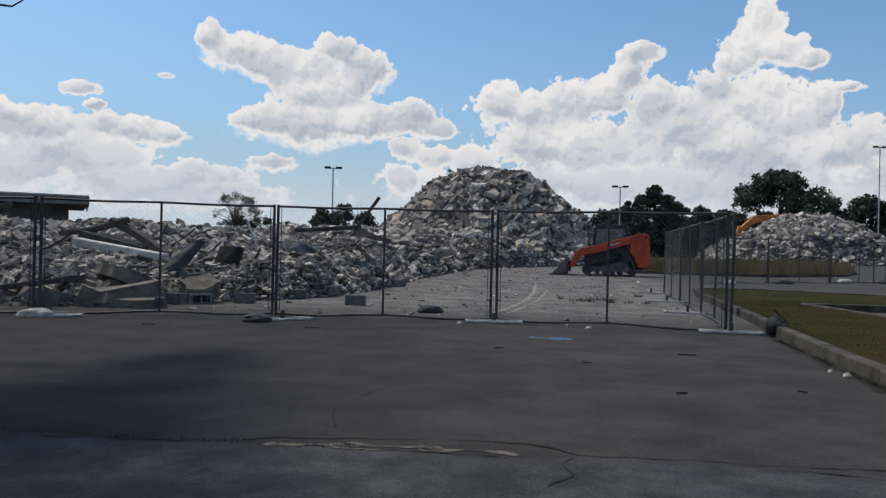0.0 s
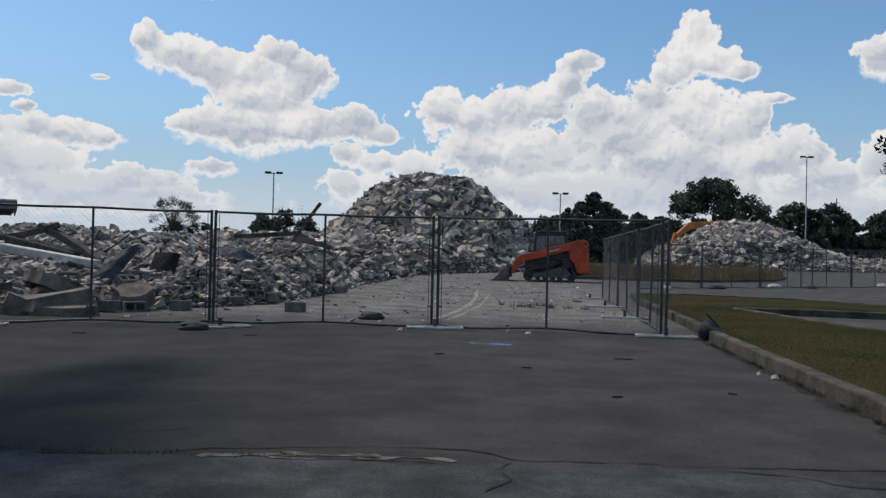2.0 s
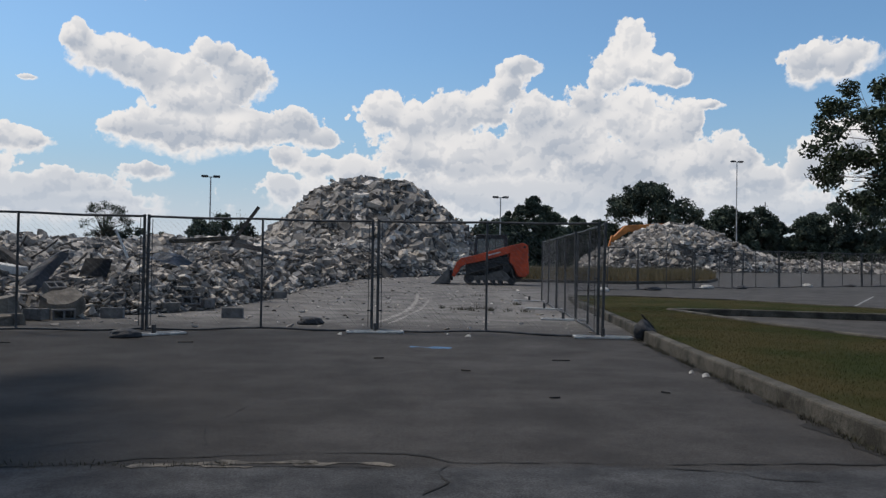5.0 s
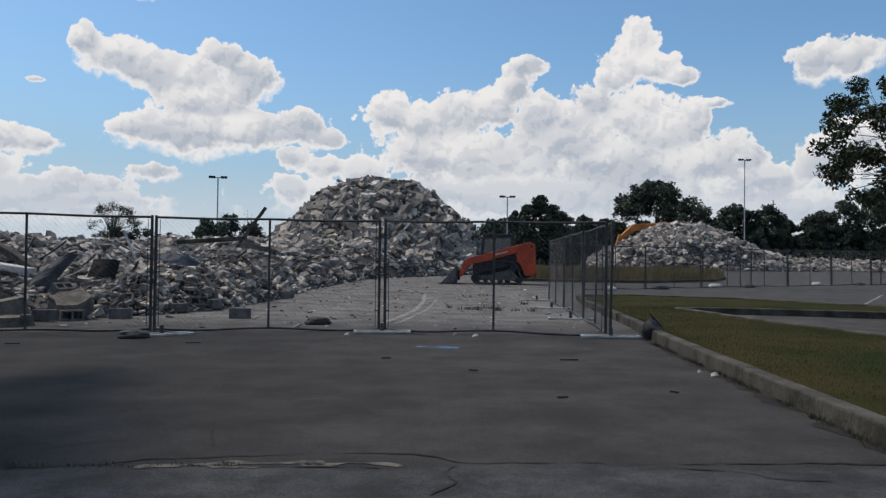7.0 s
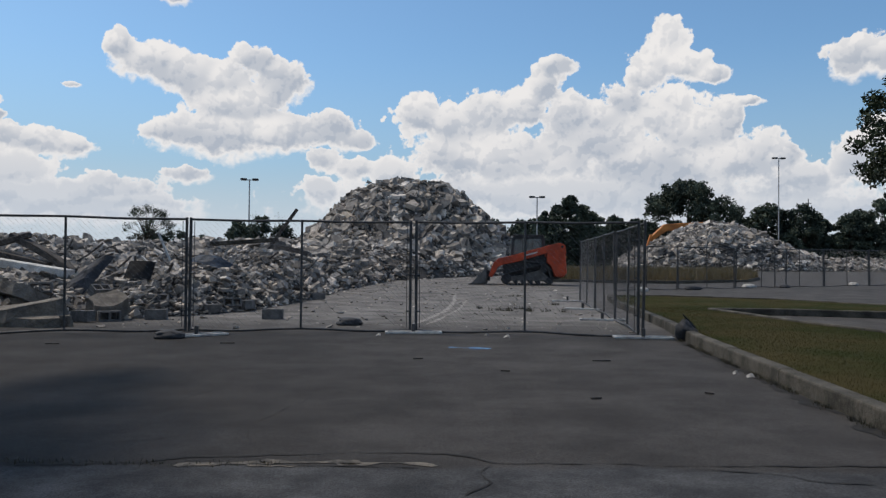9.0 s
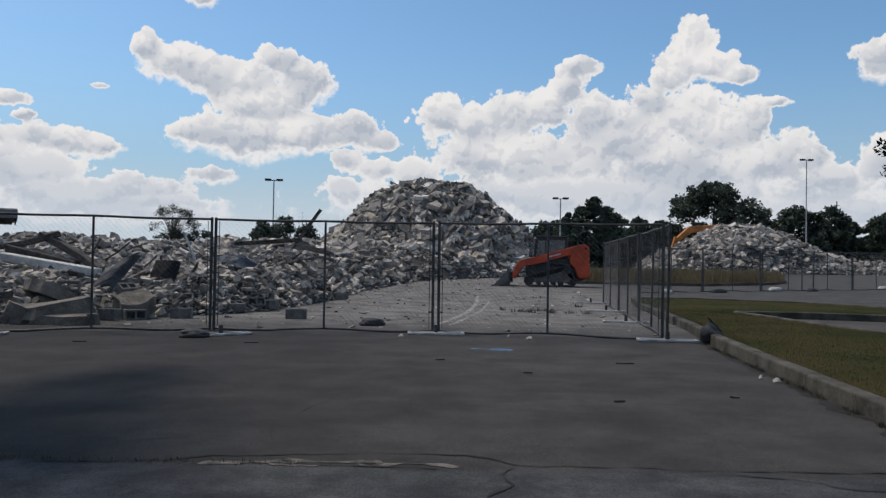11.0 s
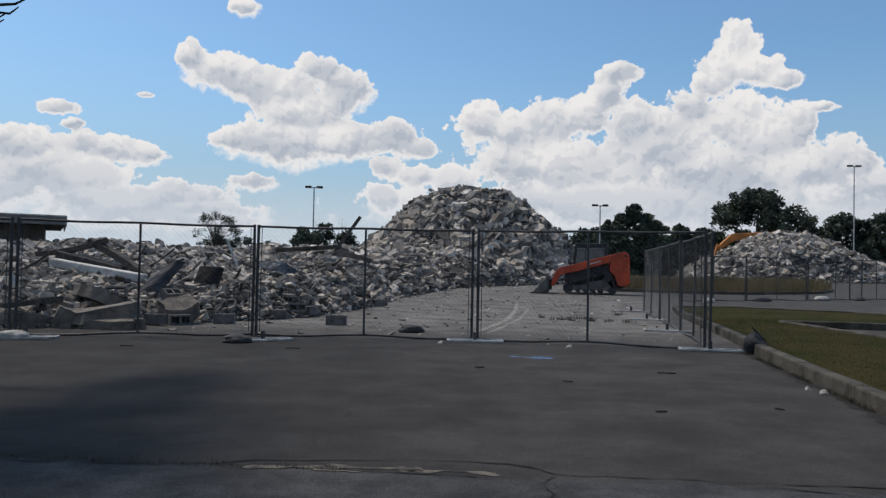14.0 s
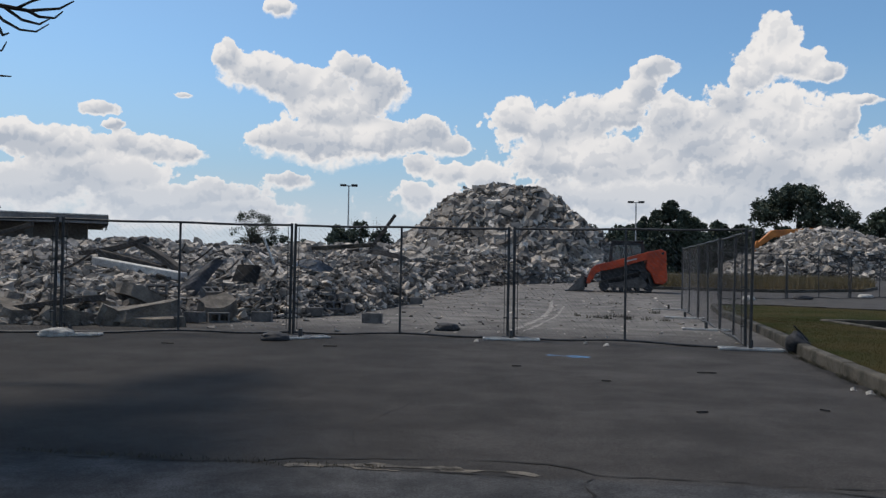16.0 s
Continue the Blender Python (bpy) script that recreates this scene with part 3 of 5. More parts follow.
def fence_panel():
    """A temporary fence panel: its first post stands at the origin and it runs along x."""
    ob = thing("mesh_fence", Matrix(), "temporary chain-link fence panel in a grey steel tube frame", "fence", "temporary fence panels")
    for x in (0.0, PANEL):
        part("post", tube(bmesh.new(), (x, 0, 0.0), (x, 0, 1.86), 0.024, sides=10), STEEL, ob)
    part("middle_post", tube(bmesh.new(), (PANEL / 2, 0, 0.05), (PANEL / 2, 0, 1.82), 0.019, sides=8), STEEL, ob)
    for name, z in (("top_rail", 1.83), ("bottom_rail", 0.035)):
        bm = bmesh.new()
        k, rings = 12, []
        for i in range(k + 1):
            x = PANEL * i / k
            zz = z - (0.012 * math.sin(math.pi * 2 * x / PANEL) ** 2 if z > 1 else 0.02 * math.sin(math.pi * 3 * x / PANEL))
            rings.append([bm.verts.new((x, 0.019 * math.cos(q * math.pi / 4), zz + 0.019 * math.sin(q * math.pi / 4))) for q in range(8)])
        for p, q in zip(rings, rings[1:]):
            for j in range(8):
                bm.faces.new((p[j], p[(j + 1) % 8], q[(j + 1) % 8], q[j]))
        bmesh.ops.recalc_face_normals(bm, faces=bm.faces)
        part(name, bm, STEEL, ob)
    fabric = new("mesh_fabric", chain_link(PANEL, 0.05, 1.81))
    fabric.parent = ob
    for x in (0.06, PANEL - 0.06):
        part("tension_bar", tube(bmesh.new(), (x, 0, 0.08), (x, 0, 1.8), 0.006, sides=6), STEEL, ob)
    for x in (0.03, PANEL - 0.03):
        for z in (0.35, 0.95, 1.55):
            part("tie_band", box(bmesh.new(), (x, 0, z), (0.09, 0.052, 0.022), bevel=0.004), STEEL, ob)
    return ob


first = fence_panel()
placed = 0


def panel_at(x, y, x1, y1, lean=0.0):
    """A panel from (x, y) towards (x1, y1)."""
    global placed
    a = math.degrees(math.atan2(y1 - y, x1 - x))
    m = pose(x, y, min(rise(y), rise(y1)), 0, 0, a) @ pose(0, 0, 0, lean, 0, 0)
    placed += 1
    if placed == 1:
        first.matrix_basis = m
        return first
    return copy_thing(first, m)


for x, y, x1, y1, lean in ((-4.13, 12.72, -0.52, 12.98, -0.6), (-0.44, 12.97, 3.15, 12.42, 1.2), (-7.62, 11.62, -4.21, 12.70, 0.3), (-11.2, 10.7, -7.70, 11.60, 0.0),
                           (-14.9, 10.0, -11.28, 10.68, 0), (3.2, 12.45, 3.55, 16.03, 1.0), (3.56, 16.1, 3.86, 19.7, -0.6), (3.86, 19.78, 4.12, 23.38, 0.5)):
    panel_at(x, y, x1, y1, lean)
FAR_LINE = [(6.9, 31.4), (15.6, 36.6), (26.0, 42.4), (46.0, 46.5)]
for (x0, y0), (x1, y1) in zip(FAR_LINE, FAR_LINE[1:]):
    length = math.hypot(x1 - x0, y1 - y0)
    k = int(length / (PANEL + 0.08))
    for i in range(k + 1):
        t = i * (PANEL + 0.08) / length
        px, py = x0 + (x1 - x0) * t, y0 + (y1 - y0) * t
        if t < 0.97:
            panel_at(px, py, px + (x1 - x0), py + (y1 - y0), float(rng.uniform(-1.5, 1.5)))


# ---- trees ----
def leaf_cloud(centres, count, leaf, seed, squash=0.8):
    """Leaves as small cards scattered through clumps (x, y, z, radius)."""
    r = np.random.default_rng(seed)
    c = np.array(centres, float)
    weight = c[:, 3] ** 2
    pick = r.choice(len(c), count, p=weight / weight.sum())
    d = r.normal(0, 1, (count, 3))
    d /= np.linalg.norm(d, axis=1)[:, None]
    rad = c[pick, 3] * r.uniform(0.1, 1.15, count) ** 0.6
    p = c[pick, :3] + d * rad[:, None] * (1, 1, squash)
    a, b = r.normal(0, 1, (count, 3)), r.normal(0, 1, (count, 3))
    a /= np.linalg.norm(a, axis=1)[:, None]
    b -= a * (a * b).sum(1)[:, None]
    b /= np.linalg.norm(b, axis=1)[:, None]
    size = leaf * r.uniform(0.6, 1.4, count)[:, None]
    v = np.stack([p - a * size, p + b * size * 0.45, p + a * size, p - b * size * 0.45], 1)
    return v.reshape(-1, 3), np.arange(4 * count).reshape(count, 4)


def tree(x, y, height, spread, clumps, leaves, leaf, seed, label, trunk=0.16, crown_low=0.25, material=None, full=0.5, clump=(0.12, 0.30), every=0, keep=None):
    """A tree: tapered trunk, limbs that reach the clumps, and a crown of many small leaves with gaps. full: how wide the crown stays low down."""
    r = np.random.default_rng(seed)
    ob = thing("tree", pose(x, y, rise(y)), label, "tree")
    centres = []
    for _ in range(clumps):
        t = r.uniform(0, 1) ** 0.9
        cr = spread * r.uniform(*clump)
        z = height * (crown_low + (1 - crown_low) * t) - cr * 0.9
        reach = spread * (full + (1 - full) * min(1.0, t * 2.2)) * math.sqrt(max(0.02, 1 - max(0.0, (t - 0.45) / 0.56) ** 2)) - cr * 0.6
        a, d = r.uniform(0, 6.283), max(0.1, reach) * math.sqrt(r.uniform(0.02, 1)) * r.uniform(0.85, 1.12)
        centres.append((math.cos(a) * d, math.sin(a) * d, max(z, cr * 0.6), cr))
    if keep:
        centres = [c for c in centres if keep(c[0] + x, c[1] + y, c[2] - c[3], c[3])]
    bm = bmesh.new()
    fork = height * max(0.12, crown_low * 0.9)
    tube(bm, (0, 0, -0.2), (0, 0, fork), trunk * 1.25, trunk, 9)
    tube(bm, (0, 0, fork), (r.uniform(-0.3, 0.3), r.uniform(-0.3, 0.3), height * 0.85), trunk, trunk * 0.15, 8)
    part("trunk", bm, BARK, ob)
    for cx, cy, cz, cr in centres[:: every or max(1, clumps // 14)]:
        bm = bmesh.new()
        z0 = fork + (cz - fork) * r.uniform(0.1, 0.5)
        mid = (cx * 0.45, cy * 0.45, (z0 + cz) / 2 + 0.1 * height * r.uniform(-0.3, 0.6))
        tube(bm, (0, 0, z0 * 0.95), mid, trunk * 0.4, trunk * 0.22, 6)
        tube(bm, mid, (cx, cy, cz), trunk * 0.22, trunk * 0.05, 6)
        part("limb", bm, BARK, ob)
    v, f = leaf_cloud(centres, leaves, leaf, seed + 1)
    arrays("crown", v, f, material or LEAF_HAZED, ob)
    return ob


tree(33.2, 106, 12.2, 7.2, 120, 17000, 0.25, 11, "broad dark green shade tree beyond the rubble", 0.4, 0.2, full=0.8, clump=(0.06, 0.22))
ROW = ((18.0, 110, 10.1, 2.8), (16.2, 111, 8.9, 2.6), (19.8, 111, 8.9, 2.6), (49.0, 112, 8.6, 3.2), (60.0, 112, 8.8, 3.2), (12.9, 112, 6.9, 2.6), (21.3, 111, 7.9, 3.0), (14.6, 112, 8.0, 2.6), (24.6, 112, 7.5, 3.2), (28.0, 113, 7.2, 3.2), (11.2, 113, 5.9, 2.8), (7.6, 114, 6.2, 2.8), (4.0, 115, 5.4, 2.8),
       (46.6, 112, 9.6, 3.6), (51.2, 111, 9.5, 3.6), (54.6, 113, 7.6, 3.0), (58.0, 111, 8.2, 3.2), (62.0, 110, 10.2, 3.8), (66.5, 110, 12.0, 4.2), (43.2, 114, 8.0, 3.2), (72, 112, 11, 4.5), (39.0, 116, 7.6, 3.4))
for i, (x, y, h, s) in enumerate(ROW):
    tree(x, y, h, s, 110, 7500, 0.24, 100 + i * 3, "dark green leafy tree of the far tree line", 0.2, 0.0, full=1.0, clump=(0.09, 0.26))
for i, (x, y, h, s) in enumerate(((-17.4, 66, 4.3, 1.6), (-15.4, 66, 4.7, 1.8), (-13.6, 66, 4.0, 1.6), (-27.5, 74, 3.5, 1.8), (-25.4, 74, 3.9, 1.8), (-23.4, 75, 3.2, 1.8), (-21.4, 74, 2.8, 1.8), (-19.2, 74, 2.8, 1.6))):
    tree(x, y, h, s, 60, 3600, 0.14, 300 + i * 3, "dark green bush behind the rubble", 0.1, 0.0, full=1.0)
tree(-24.0, 63, 5.35, 2.5, 80, 7000, 0.06, 400, "sparse half-bare tree behind the rubble", 0.1, 0.35, full=0.8, clump=(0.08, 0.2), every=1)
for i, (x, h) in enumerate(((-16.2, 5.3), (-14.2, 5.0))):
    tree(x, 67, h, 1.2, 26, 60, 0.05, 500 + i, "bare leafless sapling behind the rubble", 0.05, 0.3, full=0.8, every=1)
for i in range(26):
    x = -2.0 + 3.1 * i + float(rng.uniform(-0.8, 0.8))
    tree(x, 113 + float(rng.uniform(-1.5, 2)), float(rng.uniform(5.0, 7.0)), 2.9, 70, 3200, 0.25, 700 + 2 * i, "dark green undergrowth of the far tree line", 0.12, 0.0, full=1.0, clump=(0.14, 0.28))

# ---- more materials ----
ORANGE = surface("orange_paint", speckled((0.50, 0.068, 0.022), (0.30, 0.046, 0.020), 3.0), 0.5, bump=(25.0, 0.003))
AMBER = surface("amber_paint", speckled((0.50, 0.19, 0.045), (0.32, 0.12, 0.035), 1.2), 0.55)
RUBBER = surface("track_rubber", speckled((0.032, 0.031, 0.030), (0.075, 0.07, 0.064), 4.0), 0.9, bump=(20.0, 0.01))
DARK_STEEL = surface("dark_steel", speckled((0.06, 0.06, 0.062), (0.032, 0.032, 0.034), 4.0), 0.6, 0.4)
BUCKET = surface("scuffed_bucket_steel", speckled((0.14, 0.135, 0.13), (0.07, 0.066, 0.062), 3.0), 0.6, 0.4)
TIMBER = surface("weathered_dark_timber", speckled((0.085, 0.075, 0.066), (0.035, 0.032, 0.030), 5.0), 0.9, bump=(22.0, 0.01))
WHITE_METAL = surface("dirty_white_metal", speckled((0.62, 0.62, 0.60), (0.34, 0.335, 0.325), 3.0), 0.6)
GREY_METAL = surface("dull_grey_sheet", speckled((0.12, 0.125, 0.14), (0.06, 0.062, 0.07), 2.5), 0.5, 0.3)
MEMBRANE = surface("black_roof_membrane", speckled((0.035, 0.035, 0.037), (0.018, 0.018, 0.019), 3.0), 0.7)
TARP = surface("blue_tarpaulin", speckled((0.05, 0.09, 0.15), (0.022, 0.035, 0.055), 4.0), 0.6)
SACK_DARK = surface("dark_woven_sack", speckled((0.045, 0.047, 0.052), (0.022, 0.023, 0.026), 9.0), 0.75, bump=(30.0, 0.012))
SACK_PALE = surface("pale_woven_sack", speckled((0.46, 0.45, 0.42), (0.24, 0.235, 0.22), 8.0), 0.85, bump=(30.0, 0.012))
BLOCK = surface("grey_concrete_block", speckled((0.165, 0.16, 0.155), (0.09, 0.087, 0.084), 6.0), 0.95, bump=(45.0, 0.006))
SOILED = surface("soiled_concrete", speckled((0.21, 0.188, 0.16), (0.085, 0.076, 0.066), 3.0), 0.95, bump=(14.0, 0.03))
FASCIA = surface("grey_metal_fascia", speckled((0.21, 0.215, 0.22), (0.12, 0.122, 0.125), 0.8), 0.6)
STUCCO = surface("grey_stucco_wall", speckled((0.155, 0.145, 0.13), (0.10, 0.094, 0.085), 0.7), 0.9)
BLUE_PAINT = surface("blue_marking_paint", speckled((0.08, 0.22, 0.42), (0.05, 0.10, 0.17), 12.0), 0.85)
TYRE_DUST = surface("tyre_dust", speckled((0.30, 0.285, 0.262), (0.16, 0.152, 0.142), 5.0), 0.95)
WHITE_PAINT = surface("worn_white_paint", speckled((0.30, 0.30, 0.30), (0.12, 0.12, 0.12), 6.0), 0.9)
WEED = surface("weeds", speckled((0.075, 0.07, 0.045), (0.035, 0.034, 0.025), 5.0), 0.9)


def glass_material():
    mat = bpy.data.materials.new("dark_cab_glass")
    mat.use_nodes = True
    s = mat.node_tree.nodes["Principled BSDF"]
    s.inputs["Base Color"].default_value = (0.30, 0.36, 0.37, 1)
    s.inputs["Roughness"].default_value = 0.08
    s.inputs["Transmission Weight"].default_value = 0.85
    s.inputs["IOR"].default_value = 1.45
    return mat


GLASS = glass_material()


# ---- compact track loader ----
def loop_track(bm, outline, half, thick):
    """A belt of the closed side outline (x, z), with grip bars."""
    n = len(outline)
    cx, cz = sum(p[0] for p in outline) / n, sum(p[1] for p in outline) / n
    rings = []
    for x, z in outline:
        d = Vector((x - cx, z - cz)).normalized() * thick
        rings.append([bm.verts.new(p) for p in ((x, -half, z), (x, half, z), (x - d.x, half, z - d.y), (x - d.x, -half, z - d.y))])
    for a, b in zip(rings, rings[1:] + rings[:1]):
        for k in range(4):
            bm.faces.new((a[k], a[(k + 1) % 4], b[(k + 1) % 4], b[k]))
    for (x0, z0), (x1, z1) in zip(outline, outline[1:] + outline[:1]):
        length = math.hypot(x1 - x0, z1 - z0)
        for i in range(max(1, int(length / 0.14))):
            t = (i + 0.5) / max(1, int(length / 0.14))
            m = Matrix.Translation((x0 + (x1 - x0) * t, 0, z0 + (z1 - z0) * t)) @ Matrix.Rotation(-math.atan2(z1 - z0, x1 - x0), 4, "Y")
            box(bm, (0, 0, 0), (0.055, half * 1.96, 0.05), m)
    bmesh.ops.recalc_face_normals(bm, faces=bm.faces)
    return bm


def track_loader(m):
    ob = thing("track_loader", m, "orange compact track loader with dark cab and lowered bucket", "track loader")
    belt = [(1.02, 0.03), (1.17, 0.12), (1.22, 0.30), (1.12, 0.46), (0.6, 0.62), (-0.62, 0.95), (-0.80, 0.93), (-0.90, 0.80), (-1.10, 0.22), (-1.06, 0.07), (-0.95, 0.03)]
    for y in (-0.74, 0.74):
        t = part("track", loop_track(bmesh.new(), belt, 0.2, 0.05), RUBBER, ob, "dusty black rubber track")
        t.location.y = y
        for x, z, r in ((0.98, 0.29, 0.22), (-0.70, 0.74, 0.17), (-0.92, 0.21, 0.14), (0.55, 0.14, 0.09), (0.22, 0.14, 0.09), (-0.12, 0.14, 0.09), (-0.46, 0.14, 0.09)):
            bm = tube(bmesh.new(), (x, -0.15, z), (x, 0.15, z), r, sides=20)
            tube(bm, (x, -0.17, z), (x, 0.17, z), r * 0.4, sides=14)
            part("roller", bm, DARK_STEEL, t)
        bm = plate(bmesh.new(), [(0.95, 0.20), (0.95, 0.36), (0.35, 0.44), (-0.55, 0.70), (-0.85, 0.40), (-0.85, 0.20)], -0.1, 0.1, 0.02)
        part("track_frame", bm, BUCKET, t, "grey scuffed track frame")
    part("chassis", plate(bmesh.new(), [(1.12, 0.30), (1.15, 0.95), (0.85, 1.25), (-1.3, 1.30), (-1.62, 1.15), (-1.66, 0.45), (-1.35, 0.28)], -0.52, 0.52, 0.03), DARK_STEEL, ob)
    hood = part("engine_hood", plate(bmesh.new(), [(-0.82, 1.05), (-0.85, 1.62), (-1.25, 1.68), (-1.66, 1.50), (-1.74, 0.55), (-1.55, 0.36), (-1.18, 0.40), (-1.02, 0.85)], -0.78, 0.78, 0.05), ORANGE, ob)
    for z in (0.85, 0.97, 1.09, 1.21):
        part("grille_slat", box(bmesh.new(), (-1.72, 0, z), (0.05, 0.8, 0.05), bevel=0.01), DARK_STEEL, hood)
    for y in (-0.6, 0.6):
        part("tail_light", box(bmesh.new(), (-1.70, y, 1.28), (0.06, 0.14, 0.09), bevel=0.015), AMBER, hood, "amber tail light")
    cab = part("cab", plate(bmesh.new(), [(0.80, 1.22), (0.72, 2.16), (0.62, 2.22), (-0.66, 2.24), (-0.76, 2.16), (-0.74, 1.22)], -0.44, 0.44, 0.04), DARK_STEEL, ob, "dark steel cab frame")
    part("roof", box(bmesh.new(), (-0.02, 0, 2.26), (1.42, 0.96, 0.07), bevel=0.025), DARK_STEEL, cab)
    for y in (-0.46, 0.46):
        part("side_window", plate(bmesh.new(), [(0.66, 1.42), (0.60, 2.08), (-0.60, 2.10), (-0.62, 1.42)], y - 0.012, y + 0.012), GLASS, cab, "dark tinted side window")
        for x in (0.25, -0.2):
            part("guard_bar", box(bmesh.new(), (x, y * 1.05, 1.76), (0.025, 0.02, 0.68)), DARK_STEEL, cab)
    part("windscreen", box(bmesh.new(), (0, 0, 0), (0.02, 0.76, 0.8), pose(0.785, 0, 1.72, 0, -4.5, 0)), GLASS, cab)
    part("work_light", box(bmesh.new(), (0.74, 0.3, 2.2), (0.08, 0.14, 0.1), bevel=0.02), WHITE_METAL, cab)
    arm_line = [(-1.70, 1.42), (-1.66, 1.82), (-1.45, 1.93), (-0.9, 1.80), (0.75, 1.33), (1.35, 1.20), (1.58, 0.98), (1.78, 0.38), (1.62, 0.34), (1.36, 0.80), (1.1, 0.93), (0.62, 1.02), (-0.95, 1.48), (-1.4, 1.55)]
    for y in (-0.70, 0.70):
        arm = part("lift_arm", plate(bmesh.new(), arm_line, y - 0.09, y + 0.09, 0.02), ORANGE, ob)
        part("cylinder", tube(bmesh.new(), (-0.9, y * 0.82, 0.95), (0.55, y * 0.82, 1.12), 0.06, sides=14), DARK_STEEL, arm)
        part("piston_rod", tube(bmesh.new(), (0.5, y * 0.82, 1.11), (1.2, y * 0.82, 1.02), 0.032, sides=12), PALE_STEEL, arm)
        part("pivot_pin", tube(bmesh.new(), (-1.52, y - 0.12, 1.74), (-1.52, y + 0.12, 1.74), 0.06, sides=14), DARK_STEEL, arm)
        part("stripe", box(bmesh.new(), (0, 0, 0), (0.55, 0.19, 0.06), Matrix.Translation((-0.15, y, 1.42)) @ Matrix.Rotation(radians(15.5), 4, "Y")), WHITE_METAL, arm, "pale lettering bar on the arm")
    part("cross_tube", tube(bmesh.new(), (1.52, -0.75, 0.62), (1.52, 0.75, 0.62), 0.08, sides=14), ORANGE, ob)
    part("coupler", box(bmesh.new(), (1.78, 0, 0.42), (0.12, 1.2, 0.48), bevel=0.02), DARK_STEEL, ob)
    bm = bmesh.new()
    shell = [(1.86, 0.72), (1.84, 0.16), (1.95, 0.04), (2.62, 0.02), (2.62, 0.05), (1.98, 0.09), (1.90, 0.2), (1.93, 0.70)]
    plate(bm, shell, -0.93, 0.93)
    for y in (-0.93, 0.91):
        plate(bm, [(1.86, 0.72), (1.85, 0.05), (2.6, 0.03), (2.35, 0.28), (2.0, 0.66)], y, y + 0.02)
    bucket = part("bucket", bm, BUCKET, ob, "scuffed grey steel bucket")
    part("cutting_edge", box(bmesh.new(), (2.62, 0, 0.03), (0.16, 1.9, 0.025)), DARK_STEEL, bucket)
    return ob


track_loader(pose(4.02, 37.0, rise(37.0), 0, 0, 176) @ Matrix.Scale(1.03, 4))


# ---- excavator behind the far heap ----
def excavator(m):
    ob = thing("excavator", m, "amber-orange excavator half hidden behind the rubble", "excavator")
    for y in (-1.2, 1.2):
        t = part("track", loop_track(bmesh.new(), [(1.9, 0.05), (2.2, 0.4), (2.0, 0.85), (-2.0, 0.85), (-2.2, 0.4), (-1.9, 0.05)], 0.3, 0.1), RUBBER, ob)
        t.location.y = y
    part("undercarriage", box(bmesh.new(), (0, 0, 0.75), (2.4, 2.0, 0.7), bevel=0.08), DARK_STEEL, ob)
    part("house", plate(bmesh.new(), [(1.5, 1.15), (1.5, 2.3), (0.2, 2.9), (-2.3, 2.9), (-2.6, 2.5), (-2.6, 1.25)], -1.3, 1.3, 0.08), AMBER, ob)
    part("counterweight", plate(bmesh.new(), [(-2.3, 1.2), (-2.3, 2.7), (-2.9, 2.5), (-3.0, 1.4)], -1.3, 1.3, 0.1), DARK_STEEL, ob)
    cab = part("cab", plate(bmesh.new(), [(1.6, 1.2), (1.65, 2.2), (1.2, 3.1), (0.1, 3.1), (0.1, 1.2)], 0.4, 1.35, 0.05), DARK_STEEL, ob)
    part("side_window", plate(bmesh.new(), [(1.45, 2.0), (1.1, 2.95), (0.25, 2.95), (0.25, 2.0)], 1.36, 1.38), GLASS, cab)
    part("boom", plate(bmesh.new(), [(0.6, 1.7), (1.0, 1.5), (2.0, 4.1), (5.6, 4.0), (7.1, 3.0), (7.3, 3.4), (5.9, 4.7), (1.6, 4.98), (1.2, 4.6)], -0.3, 0.3, 0.06), AMBER, ob)
    part("stick", plate(bmesh.new(), [(6.9, 3.55), (7.4, 3.6), (8.1, 1.2), (7.8, 1.1)], -0.2, 0.2, 0.04), AMBER, ob)
    part("boom_cylinder", tube(bmesh.new(), (1.3, 0.4, 1.7), (3.0, 0.4, 4.2), 0.09, sides=12), DARK_STEEL, ob)
    part("bucket", plate(bmesh.new(), [(7.7, 1.3), (8.3, 1.25), (8.0, 0.4), (7.1, 0.15), (7.2, 0.6)], -0.5, 0.5, 0.04), BUCKET, ob)
    return ob


excavator(pose(33.4, 94.5, rise(94.5), 0, 0, 183) @ Matrix.Scale(1.14, 4))


